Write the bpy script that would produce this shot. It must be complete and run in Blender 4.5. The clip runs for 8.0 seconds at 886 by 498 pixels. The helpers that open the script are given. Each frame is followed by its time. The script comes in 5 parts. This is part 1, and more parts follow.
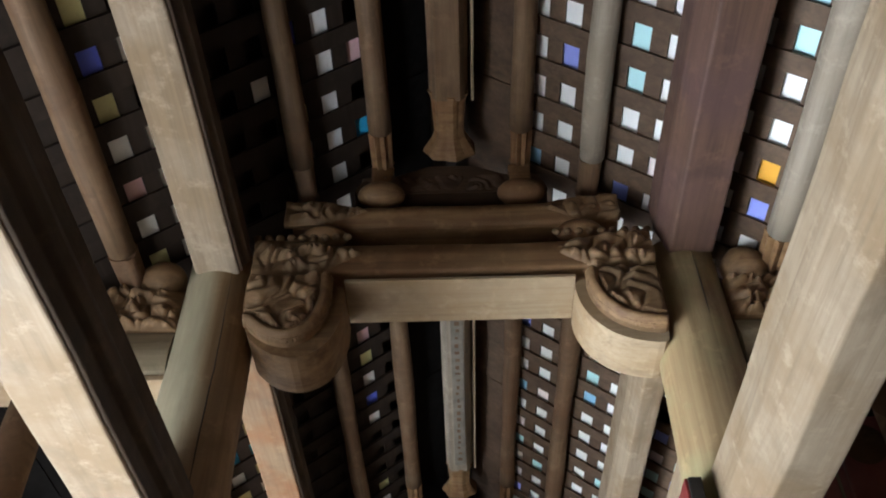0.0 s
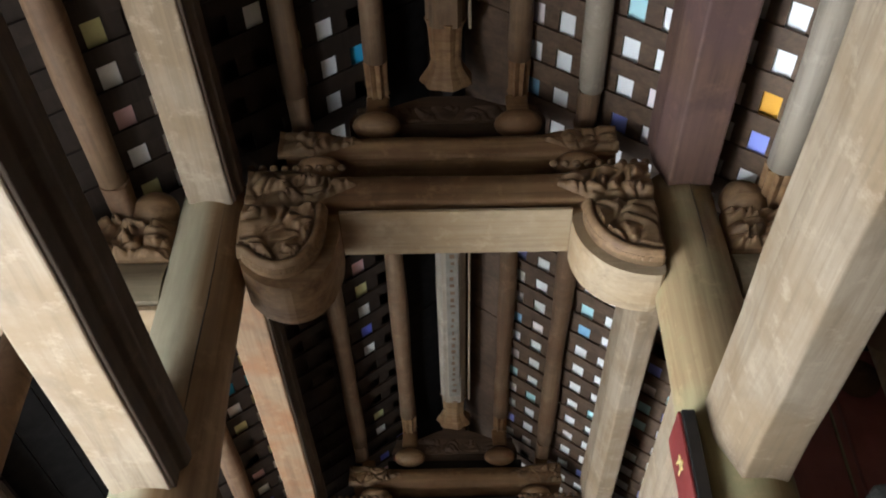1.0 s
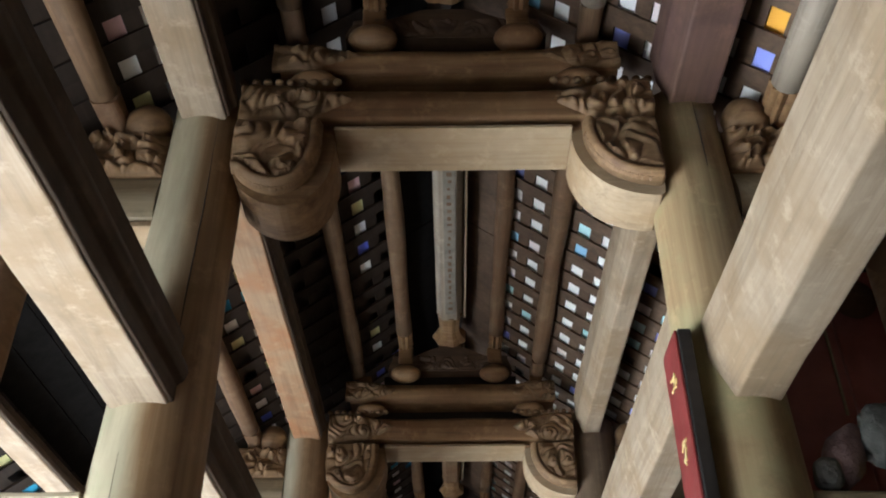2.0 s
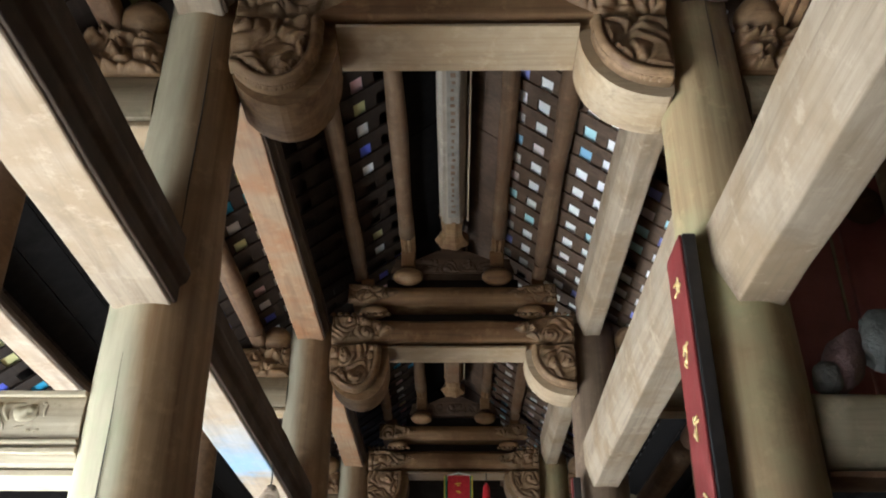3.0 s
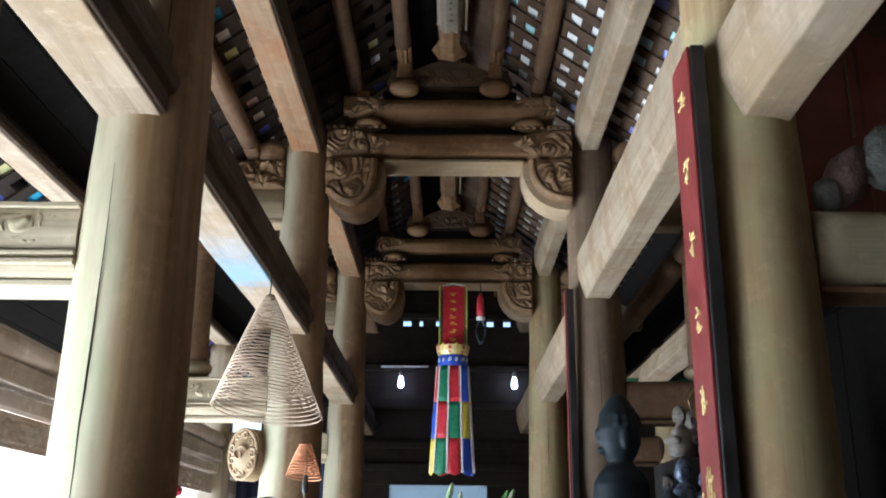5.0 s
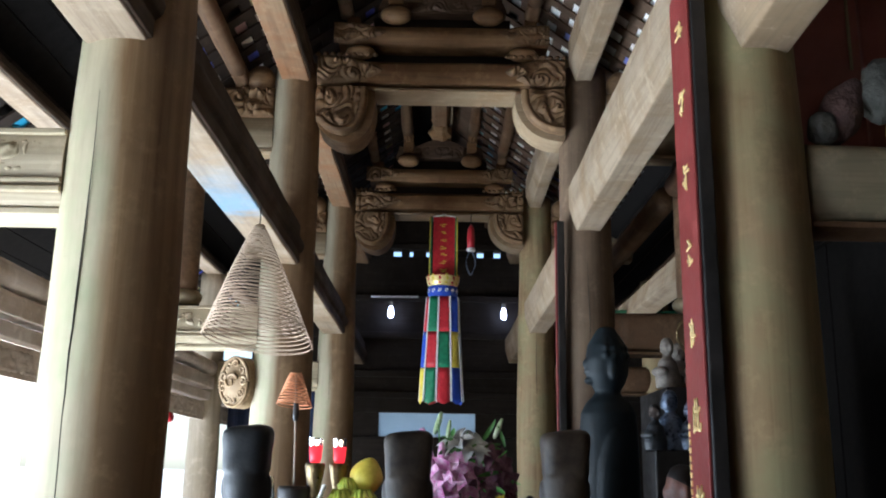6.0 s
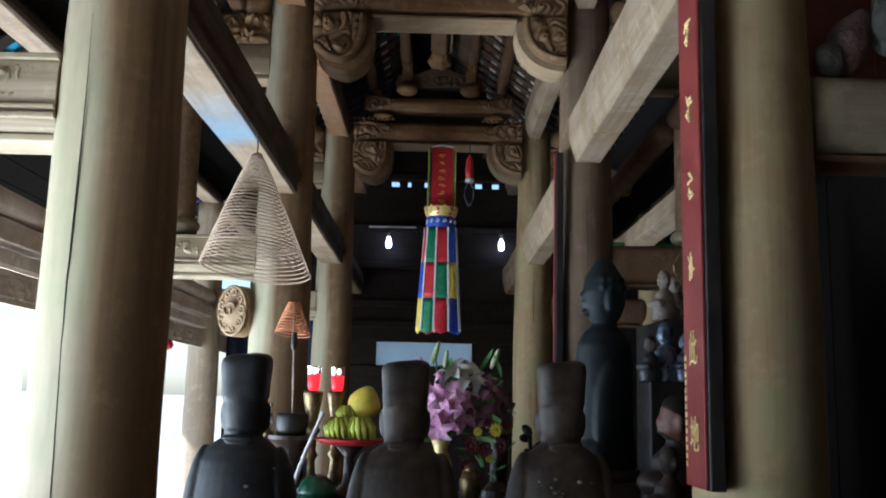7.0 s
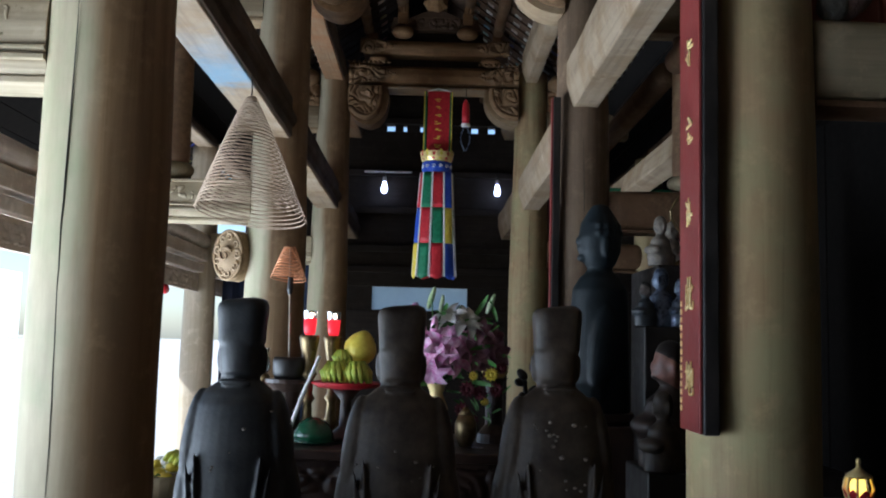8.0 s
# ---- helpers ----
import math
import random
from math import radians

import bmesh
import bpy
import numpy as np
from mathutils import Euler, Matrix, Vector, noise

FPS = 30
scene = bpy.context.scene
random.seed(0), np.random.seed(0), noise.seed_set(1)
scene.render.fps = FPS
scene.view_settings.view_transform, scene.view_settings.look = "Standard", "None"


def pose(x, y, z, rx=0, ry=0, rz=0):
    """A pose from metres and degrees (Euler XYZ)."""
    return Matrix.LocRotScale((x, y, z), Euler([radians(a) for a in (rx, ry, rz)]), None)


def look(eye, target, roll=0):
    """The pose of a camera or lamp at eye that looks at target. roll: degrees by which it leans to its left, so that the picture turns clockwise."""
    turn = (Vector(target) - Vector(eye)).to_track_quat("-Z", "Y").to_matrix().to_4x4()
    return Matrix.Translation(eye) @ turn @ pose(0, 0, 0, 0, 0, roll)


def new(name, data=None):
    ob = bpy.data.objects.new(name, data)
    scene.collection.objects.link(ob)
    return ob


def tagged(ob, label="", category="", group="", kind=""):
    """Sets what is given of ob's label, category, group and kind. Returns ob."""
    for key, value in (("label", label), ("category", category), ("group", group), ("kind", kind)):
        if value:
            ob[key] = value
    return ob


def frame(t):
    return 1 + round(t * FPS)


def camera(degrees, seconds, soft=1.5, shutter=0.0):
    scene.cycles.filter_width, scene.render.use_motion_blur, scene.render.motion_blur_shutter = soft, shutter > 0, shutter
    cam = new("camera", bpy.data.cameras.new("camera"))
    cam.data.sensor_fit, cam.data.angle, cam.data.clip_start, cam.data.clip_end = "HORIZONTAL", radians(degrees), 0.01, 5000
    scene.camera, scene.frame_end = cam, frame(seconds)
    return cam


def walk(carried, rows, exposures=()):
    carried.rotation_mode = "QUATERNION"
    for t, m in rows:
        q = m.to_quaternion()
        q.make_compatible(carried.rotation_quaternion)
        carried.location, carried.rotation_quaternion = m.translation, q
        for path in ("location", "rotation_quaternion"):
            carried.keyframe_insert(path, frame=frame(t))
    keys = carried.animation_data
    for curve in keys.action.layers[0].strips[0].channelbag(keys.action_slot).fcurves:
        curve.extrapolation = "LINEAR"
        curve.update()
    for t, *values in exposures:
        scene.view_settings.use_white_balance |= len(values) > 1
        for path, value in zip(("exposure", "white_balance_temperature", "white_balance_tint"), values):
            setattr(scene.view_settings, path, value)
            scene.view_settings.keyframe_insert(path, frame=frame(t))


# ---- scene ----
cam = camera(51.2, 8.0, soft=2.0)
PATH = [
    (0, (0.023, -0.208, 1.401), (-0.007, 1.221, 2.800), -0.60),
    (0.5, (0.022, -0.188, 1.413), (-0.006, 1.286, 2.765), -0.39),
    (1, (0.021, -0.169, 1.425), (-0.002, 1.356, 2.718), -0.44),
    (1.5, (0.020, -0.151, 1.435), (0.001, 1.426, 2.665), -0.34),
    (3, (0.017, -0.103, 1.462), (-0.008, 1.641, 2.441), 0.30),
    (3.5, (0.015, -0.088, 1.469), (-0.014, 1.705, 2.354), 0.53),
    (4, (0.014, -0.075, 1.476), (-0.016, 1.765, 2.261), 0.79),
    (4.5, (0.012, -0.062, 1.482), (-0.013, 1.814, 2.173), 0.65),
    (6, (0.008, -0.030, 1.494), (0.016, 1.915, 1.961), 0.91),
    (6.5, (0.006, -0.021, 1.497), (0.019, 1.940, 1.889), 1.11),
    (7, (0.004, -0.013, 1.499), (0.020, 1.961, 1.819), 1.36),
    (7.5, (0.002, -0.006, 1.500), (0.023, 1.977, 1.754), 1.52),
    (8, (0.000, 0.000, 1.500), (0.029, 1.989, 1.703), 1.47),
]
EXPOSURES = [(0.0, 1.32, 5850, 10), (1.5, 1.32, 5850, 10), (3.5, 1.43, 5700, 9), (4.5, 1.43, 5550, 9), (6.0, 1.2, 5520, 9), (8.0, 0.62, 5420, 9)]
walk(cam, [(t, look(eye, target, roll)) for t, eye, target, roll in PATH], EXPOSURES)

# ---- world, sun, large lights ----
world = bpy.data.worlds.new("sky")
world.use_nodes = True
scene.world = world
wn = world.node_tree
sky = wn.nodes.new("ShaderNodeTexSky")
sky.sky_type, sky.sun_disc = "NISHITA", False
sky.sun_elevation, sky.sun_rotation = radians(42), radians(253)
wn.nodes["Background"].inputs["Strength"].default_value = 0.15
wn.links.new(sky.outputs[0], wn.nodes["Background"].inputs["Color"])
sun_data = bpy.data.lights.new("sun", "SUN")
sun_data.energy, sun_data.angle, sun_data.color = 5.0, radians(0.5), (1.0, 0.95, 0.86)
sun = new("sun", sun_data)
sun.matrix_world = look((-10, 1, 9.4), (0, 4, 0))
door_light = bpy.data.lights.new("courtyard_daylight", "AREA")
door_light.shape, door_light.size, door_light.size_y = "RECTANGLE", 8.6, 1.7
door_light.energy, door_light.color = 164.0, (0.90, 0.97, 1.0)
lamp = new("courtyard_daylight", door_light)
door_light.spread = radians(98)
lamp.matrix_world = look((-3.15, 4.9, 0.9), (0.0, 5.2, 3.45))


# ---- materials ----
def material(name):
    m = bpy.data.materials.new(name)
    m.use_nodes = True
    return m, m.node_tree, m.node_tree.nodes["Principled BSDF"]


def node(tree, kind, **values):
    n = tree.nodes.new(kind)
    for key, value in values.items():
        n.inputs[key].default_value = value
    return n


def ramp(tree, source, stops, constant=False):
    r = tree.nodes.new("ShaderNodeValToRGB")
    if constant:
        r.color_ramp.interpolation = "CONSTANT"
    e = r.color_ramp.elements
    e[0].position, e[0].color = stops[0][0], (*stops[0][1], 1)
    e[1].position, e[1].color = stops[-1][0], (*stops[-1][1], 1)
    for p, c in stops[1:-1]:
        e.new(p).color = (*c, 1)
    tree.links.new(source, r.inputs[0])
    return r.outputs[0]


def mixed(tree, fac, a, b):
    m = tree.nodes.new("ShaderNodeMix")
    m.data_type = "RGBA"
    tree.links.new(fac, m.inputs[0])
    for slot, v in ((6, a), (7, b)):
        if isinstance(v, tuple):
            m.inputs[slot].default_value = (*v, 1)
        else:
            tree.links.new(v, m.inputs[slot])
    return m.outputs[2]


AGED = (0.615, 0.538, 0.472)


def wood(name, dark, light, axis, stain=None, rough=0.65, bump=0.12, fine=26.0):
    """Weathered timber with its grain along an axis."""
    dark, light, stain = (tuple(v * k for v, k in zip(c, AGED)) if c else None for c in (dark, light, stain))
    m, t, b = material(name)
    co = t.nodes.new("ShaderNodeTexCoord")
    info = t.nodes.new("ShaderNodeObjectInfo")
    add = t.nodes.new("ShaderNodeVectorMath")
    add.operation = "ADD"
    scale = t.nodes.new("ShaderNodeVectorMath")
    scale.operation = "SCALE"
    scale.inputs[0].default_value = (7, 11, 5)
    t.links.new(info.outputs["Random"], scale.inputs["Scale"])
    t.links.new(co.outputs["Object"], add.inputs[0])
    t.links.new(scale.outputs[0], add.inputs[1])
    mp = t.nodes.new("ShaderNodeMapping")
    s = [fine, fine, fine]
    s["xyz".index(axis)] = fine * 0.035
    mp.inputs["Scale"].default_value = s
    t.links.new(add.outputs[0], mp.inputs[0])
    grain = node(t, "ShaderNodeTexNoise", Scale=1.0, Detail=7.0, Roughness=0.65, Distortion=0.6)
    t.links.new(mp.outputs[0], grain.inputs["Vector"])
    large = node(t, "ShaderNodeTexNoise", Scale=2.2, Detail=5.0, Roughness=0.6)
    t.links.new(add.outputs[0], large.inputs["Vector"])
    col = ramp(t, grain.outputs[0], [(0.3, dark), (0.48, tuple((x + y) / 2 for x, y in zip(dark, light))), (0.7, light)])
    blot = ramp(t, large.outputs[0], [(0.42, (0, 0, 0)), (0.62, (1, 1, 1))])
    col = mixed(t, blot, col, stain or tuple(0.55 * v for v in light))
    grime = node(t, "ShaderNodeTexNoise", Scale=0.33, Detail=8.0, Roughness=0.72, Distortion=1.4)
    t.links.new(mp.outputs[0], grime.inputs["Vector"])
    col = mixed(t, ramp(t, grime.outputs[0], [(0.50, (0, 0, 0)), (0.72, (0.55, 0.55, 0.55))]), col, tuple(0.45 * v for v in dark))
    worn = node(t, "ShaderNodeTexNoise", Scale=9.0, Detail=6.0, Roughness=0.7)
    t.links.new(add.outputs[0], worn.inputs["Vector"])
    col = mixed(t, ramp(t, worn.outputs[0], [(0.54, (0, 0, 0)), (0.70, (0.55, 0.55, 0.55))]), col, tuple(min(1.0, 1.25 * v) for v in light))
    spot = node(t, "ShaderNodeTexNoise", Scale=4.2, Detail=5.0, Roughness=0.6, Distortion=0.3)
    t.links.new(add.outputs[0], spot.inputs["Vector"])
    col = mixed(t, ramp(t, spot.outputs[0], [(0.56, (0, 0, 0)), (0.70, (0.38, 0.38, 0.38))]), col, tuple(0.7 * v for v in dark))
    t.links.new(col, b.inputs["Base Color"])
    rr = ramp(t, large.outputs[0], [(0.3, (rough - 0.12,) * 3), (0.7, (rough + 0.15,) * 3)])
    t.links.new(rr, b.inputs["Roughness"])
    bp = node(t, "ShaderNodeBump", Strength=bump, Distance=0.012)
    t.links.new(grain.outputs[0], bp.inputs["Height"])
    t.links.new(bp.outputs[0], b.inputs["Normal"])
    b.inputs["Specular IOR Level"].default_value = 0.3
    return m


def plain(name, a, b2, rough=0.5, metal=0.0, scale=14.0, bump=0.1, spec=0.4):
    """A surface with stains at one scale and grain at another."""
    m, t, b = material(name)
    co = t.nodes.new("ShaderNodeTexCoord")
    n1 = node(t, "ShaderNodeTexNoise", Scale=scale, Detail=6.0, Roughness=0.62)
    n2 = node(t, "ShaderNodeTexNoise", Scale=scale * 7, Detail=3.0)
    for n in (n1, n2):
        t.links.new(co.outputs["Object"], n.inputs["Vector"])
    t.links.new(ramp(t, n1.outputs[0], [(0.35, a), (0.68, b2)]), b.inputs["Base Color"])
    t.links.new(ramp(t, n1.outputs[0], [(0.3, (max(rough - 0.1, 0.03),) * 3), (0.7, (min(rough + 0.12, 1),) * 3)]), b.inputs["Roughness"])
    bp = node(t, "ShaderNodeBump", Strength=bump, Distance=0.01)
    t.links.new(n2.outputs[0], bp.inputs["Height"])
    t.links.new(bp.outputs[0], b.inputs["Normal"])
    b.inputs["Metallic"].default_value = metal
    b.inputs["Specular IOR Level"].default_value = spec
    return m


def glowing(name, colour, strength):
    m, t, b = material(name)
    b.inputs["Base Color"].default_value = (*colour, 1)
    b.inputs["Emission Color"].default_value = (*colour, 1)
    b.inputs["Emission Strength"].default_value = strength
    return m


def glassy(name, colour, rough=0.05):
    m, t, b = material(name)
    b.inputs["Base Color"].default_value = (*colour, 1)
    b.inputs["Transmission Weight"].default_value = 1.0
    b.inputs["Roughness"].default_value = rough
    return m


BRIGHT_TILES = [(0.0, (0.86, 0.85, 0.82)), (0.56, (0.50, 0.78, 0.80)), (0.66, (0.30, 0.34, 0.82)), (0.76, (0.84, 0.74, 0.72)), (0.84, (0.86, 0.85, 0.83)), (0.94, (0.28, 0.52, 0.72)), (0.975, (0.75, 0.36, 0.03))]
MIXED_TILES = [(0.0, (0.86, 0.85, 0.82)), (0.30, (0.68, 0.64, 0.30)), (0.46, (0.13, 0.17, 0.80)), (0.60, (0.05, 0.40, 0.66)), (0.74, (0.68, 0.42, 0.42)), (0.86, (0.84, 0.81, 0.78)), (0.98, (0.75, 0.36, 0.03))]


def tile_paint(name, per_island, stops):
    m, t, b = material(name)
    if per_island:
        src = t.nodes.new("ShaderNodeNewGeometry").outputs["Random Per Island"]
    else:
        src = t.nodes.new("ShaderNodeObjectInfo").outputs["Random"]
    col = ramp(t, src, stops, True)
    co = t.nodes.new("ShaderNodeTexCoord")
    n = node(t, "ShaderNodeTexNoise", Scale=26.0, Detail=5.0, Roughness=0.7)
    t.links.new(co.outputs["Object"], n.inputs["Vector"])
    col = mixed(t, ramp(t, n.outputs[0], [(0.58, (0, 0, 0)), (0.85, (0.35, 0.35, 0.35))]), col, (0.2, 0.15, 0.11))
    t.links.new(col, b.inputs["Base Color"])
    b.inputs["Roughness"].default_value = 0.6
    return m


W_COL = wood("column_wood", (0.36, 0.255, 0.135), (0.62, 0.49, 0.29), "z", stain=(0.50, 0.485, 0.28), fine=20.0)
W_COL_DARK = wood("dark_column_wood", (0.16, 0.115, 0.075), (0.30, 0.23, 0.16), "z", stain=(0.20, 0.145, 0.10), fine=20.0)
# near-white wood puts the outdoor brightness into the eave timbers
W_LIT_EAVE = wood("lit_eave_wood", (1.05, 1.02, 0.98), (1.32, 1.34, 1.36), "y", stain=(0.9, 0.84, 0.74))
# near-black wood puts shade into the beam sides turned from the daylight
W_SHADE_SIDE = wood("shaded_moulding_wood", (0.06, 0.045, 0.032), (0.17, 0.125, 0.085), "y")
W_BEAM_Y = wood("pale_beam_wood", (0.36, 0.295, 0.21), (0.57, 0.495, 0.385), "y", stain=(0.38, 0.295, 0.19))
W_BLUED = wood("pale_beam_wood_with_blue_band", (0.36, 0.295, 0.21), (0.57, 0.495, 0.385), "y", stain=(0.38, 0.295, 0.19))
W_PLATE_Y = wood("plate_wood", (0.30, 0.19, 0.11), (0.52, 0.39, 0.25), "y", stain=(0.45, 0.24, 0.12))
W_RED_Y = wood("red_brown_wood", (0.10, 0.06, 0.045), (0.22, 0.135, 0.10), "y", stain=(0.15, 0.09, 0.085))
W_PURLIN = wood("purlin_wood", (0.15, 0.095, 0.055), (0.31, 0.215, 0.13), "y", stain=(0.21, 0.125, 0.07))
W_GREY_Y = wood("grey_purlin_wood", (0.30, 0.27, 0.22), (0.52, 0.48, 0.41), "y", stain=(0.42, 0.38, 0.31))
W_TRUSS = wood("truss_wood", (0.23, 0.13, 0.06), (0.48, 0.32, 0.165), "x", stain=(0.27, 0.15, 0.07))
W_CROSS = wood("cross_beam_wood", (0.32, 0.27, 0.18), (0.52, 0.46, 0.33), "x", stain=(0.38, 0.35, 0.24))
W_DAYLIT_X = wood("daylit_cross_beam_wood", (0.58, 0.53, 0.39), (0.82, 0.77, 0.60), "x", stain=(0.60, 0.56, 0.40))
W_DAYLIT_Z = wood("daylit_column_wood", (0.66, 0.62, 0.50), (0.92, 0.88, 0.76), "z", stain=(0.70, 0.66, 0.52), fine=20.0)
W_PALE_Y = wood("pale_eave_beam_wood", (0.62, 0.54, 0.42), (0.86, 0.77, 0.63), "y", stain=(0.62, 0.50, 0.36))
W_UNDER = wood("pale_plank_wood", (0.44, 0.35, 0.23), (0.64, 0.54, 0.38), "x", stain=(0.50, 0.38, 0.23))
W_CARVE = wood("carved_wood", (0.17, 0.095, 0.046), (0.46, 0.31, 0.165), "x", bump=0.5, fine=22.0)
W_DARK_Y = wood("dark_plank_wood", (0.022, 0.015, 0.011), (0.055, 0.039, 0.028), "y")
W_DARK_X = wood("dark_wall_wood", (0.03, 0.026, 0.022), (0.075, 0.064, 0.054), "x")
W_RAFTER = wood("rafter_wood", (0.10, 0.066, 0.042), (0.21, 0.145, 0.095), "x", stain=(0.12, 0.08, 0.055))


def paint_lit_flank(m, colour, edge, soft=0.12):
    """Pale strip, weathering and painted daylight, down the outer flank of a log, ragged but crisp-edged."""
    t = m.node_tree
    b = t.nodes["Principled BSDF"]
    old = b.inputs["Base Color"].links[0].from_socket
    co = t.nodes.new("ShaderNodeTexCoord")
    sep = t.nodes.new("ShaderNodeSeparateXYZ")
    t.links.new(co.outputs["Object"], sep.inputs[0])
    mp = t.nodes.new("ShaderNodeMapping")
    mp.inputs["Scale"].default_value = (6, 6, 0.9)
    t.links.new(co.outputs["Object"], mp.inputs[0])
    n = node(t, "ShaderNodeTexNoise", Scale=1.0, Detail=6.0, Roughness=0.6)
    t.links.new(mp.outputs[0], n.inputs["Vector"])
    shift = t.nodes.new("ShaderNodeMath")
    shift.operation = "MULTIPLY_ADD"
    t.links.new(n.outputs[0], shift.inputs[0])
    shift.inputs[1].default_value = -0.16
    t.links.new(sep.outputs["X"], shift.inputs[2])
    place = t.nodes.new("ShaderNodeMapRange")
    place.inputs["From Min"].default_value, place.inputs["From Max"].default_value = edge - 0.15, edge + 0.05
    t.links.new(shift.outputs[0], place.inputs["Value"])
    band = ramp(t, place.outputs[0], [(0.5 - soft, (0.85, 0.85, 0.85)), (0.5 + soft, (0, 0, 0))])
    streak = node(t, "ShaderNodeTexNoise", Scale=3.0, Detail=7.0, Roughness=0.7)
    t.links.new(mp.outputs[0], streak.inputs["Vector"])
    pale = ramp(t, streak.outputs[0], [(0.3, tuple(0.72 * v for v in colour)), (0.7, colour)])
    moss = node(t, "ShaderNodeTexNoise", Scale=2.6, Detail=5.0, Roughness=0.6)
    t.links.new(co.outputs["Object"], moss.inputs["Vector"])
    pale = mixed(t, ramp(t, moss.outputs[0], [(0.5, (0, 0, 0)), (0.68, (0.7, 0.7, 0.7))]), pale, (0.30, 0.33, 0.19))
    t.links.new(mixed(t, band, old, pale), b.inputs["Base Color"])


# both woods have one flank lightened as daylight would
W_COL_WEST = wood("lit_flank_column_wood", (0.30, 0.20, 0.105), (0.50, 0.37, 0.215), "z", stain=(0.36, 0.26, 0.15), fine=20.0)
paint_lit_flank(W_COL_WEST, (0.46, 0.40, 0.265), -0.02, 0.2)
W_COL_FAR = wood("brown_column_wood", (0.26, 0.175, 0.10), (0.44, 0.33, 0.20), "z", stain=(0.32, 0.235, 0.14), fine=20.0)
paint_lit_flank(W_COL_FAR, (0.44, 0.385, 0.27), -0.085, 0.2)


def blue_band(m, y0, y1, colour):
    """A faded band of blue across a beam, ragged at both ends."""
    t = m.node_tree
    b = t.nodes["Principled BSDF"]
    old = b.inputs["Base Color"].links[0].from_socket
    co = t.nodes.new("ShaderNodeTexCoord")
    n = node(t, "ShaderNodeTexNoise", Scale=7.0, Detail=5.0, Roughness=0.65)
    t.links.new(co.outputs["Object"], n.inputs["Vector"])
    sep = t.nodes.new("ShaderNodeSeparateXYZ")
    t.links.new(co.outputs["Object"], sep.inputs[0])
    shift = t.nodes.new("ShaderNodeMath")
    shift.operation = "MULTIPLY_ADD"
    t.links.new(n.outputs[0], shift.inputs[0])
    shift.inputs[1].default_value = 0.9
    t.links.new(sep.outputs["Y"], shift.inputs[2])
    place = t.nodes.new("ShaderNodeMapRange")
    place.inputs["From Min"].default_value, place.inputs["From Max"].default_value = y0, y1
    t.links.new(shift.outputs[0], place.inputs["Value"])
    band = ramp(t, place.outputs[0], [(0.0, (0, 0, 0)), (0.4, (0.35, 0.35, 0.35)), (0.72, (0.85, 0.85, 0.85)), (1.0, (0, 0, 0))])
    t.links.new(mixed(t, band, old, colour), b.inputs["Base Color"])


blue_band(W_BLUED, 4.65, 5.8, (0.14, 0.25, 0.35))
M_TILE = {1: tile_paint("painted_tile", False, BRIGHT_TILES), -1: tile_paint("mixed_painted_tile", False, MIXED_TILES)}
M_TILES = {1: tile_paint("painted_tiles_far", True, BRIGHT_TILES), -1: tile_paint("mixed_painted_tiles_far", True, MIXED_TILES)}
M_CRACK = plain("crack_shadow_wood", (0.02, 0.016, 0.012), (0.05, 0.04, 0.03), 0.9)
M_STATUE = plain("dark_lacquered_statue", (0.014, 0.015, 0.017), (0.036, 0.036, 0.036), 0.42, scale=9, spec=0.3)
M_STATUE_B = plain("grey_brown_statue", (0.026, 0.020, 0.016), (0.075, 0.058, 0.044), 0.44, scale=9, spec=0.3)
M_BUDDHA = plain("black_lacquer", (0.007, 0.010, 0.012), (0.016, 0.023, 0.027), 0.5, scale=6, spec=0.25)
M_RED = plain("red_lacquer", (0.13, 0.020, 0.018), (0.21, 0.038, 0.032), 0.4, scale=8)
M_REDPANEL = plain("dull_red_lacquer", (0.20, 0.060, 0.048), (0.30, 0.10, 0.08), 0.55, scale=5)
M_BLACK = plain("black_edge_paint", (0.010, 0.009, 0.008), (0.025, 0.02, 0.018), 0.45)
# near-black colour standing in for deep shade on wall and roof boards
M_SHADE = plain("shade_black_boards", (0.004, 0.0035, 0.003), (0.012, 0.010, 0.009), 0.9, spec=0.05)
M_GOLD = plain("gold_leaf", (0.74, 0.54, 0.20), (0.90, 0.74, 0.36), 0.35, metal=0.35, scale=30)
M_BRASS = plain("old_bronze", (0.14, 0.10, 0.05), (0.30, 0.22, 0.11), 0.35, metal=0.85, scale=20)
M_STONE = plain("pale_rock_paint", (0.05, 0.048, 0.040), (0.15, 0.145, 0.125), 0.8, scale=9, bump=0.8)
M_PINKROCK = plain("pink_rock_paint", (0.09, 0.05, 0.045), (0.20, 0.125, 0.11), 0.8, scale=9, bump=0.8)
M_COIL = plain("incense_paste", (0.28, 0.19, 0.12), (0.46, 0.34, 0.24), 0.8, scale=12)
M_COILR = plain("orange_incense_paste", (0.50, 0.19, 0.08), (0.66, 0.30, 0.14), 0.8, scale=12)
M_FLOOR = plain("worn_floor_tile", (0.13, 0.085, 0.06), (0.22, 0.15, 0.105), 0.7, scale=4)
M_GROUND = plain("pale_paving", (0.50, 0.48, 0.43), (0.66, 0.63, 0.57), 0.85, scale=2)
M_ALTAR = plain("dark_altar_lacquer", (0.022, 0.014, 0.011), (0.06, 0.035, 0.026), 0.35, scale=7)
M_BLUE = plain("blue_silk", (0.02, 0.05, 0.36), (0.04, 0.10, 0.52), 0.45, scale=30)
M_YELLOW = plain("yellow_silk", (0.62, 0.47, 0.04), (0.80, 0.64, 0.09), 0.45, scale=30)
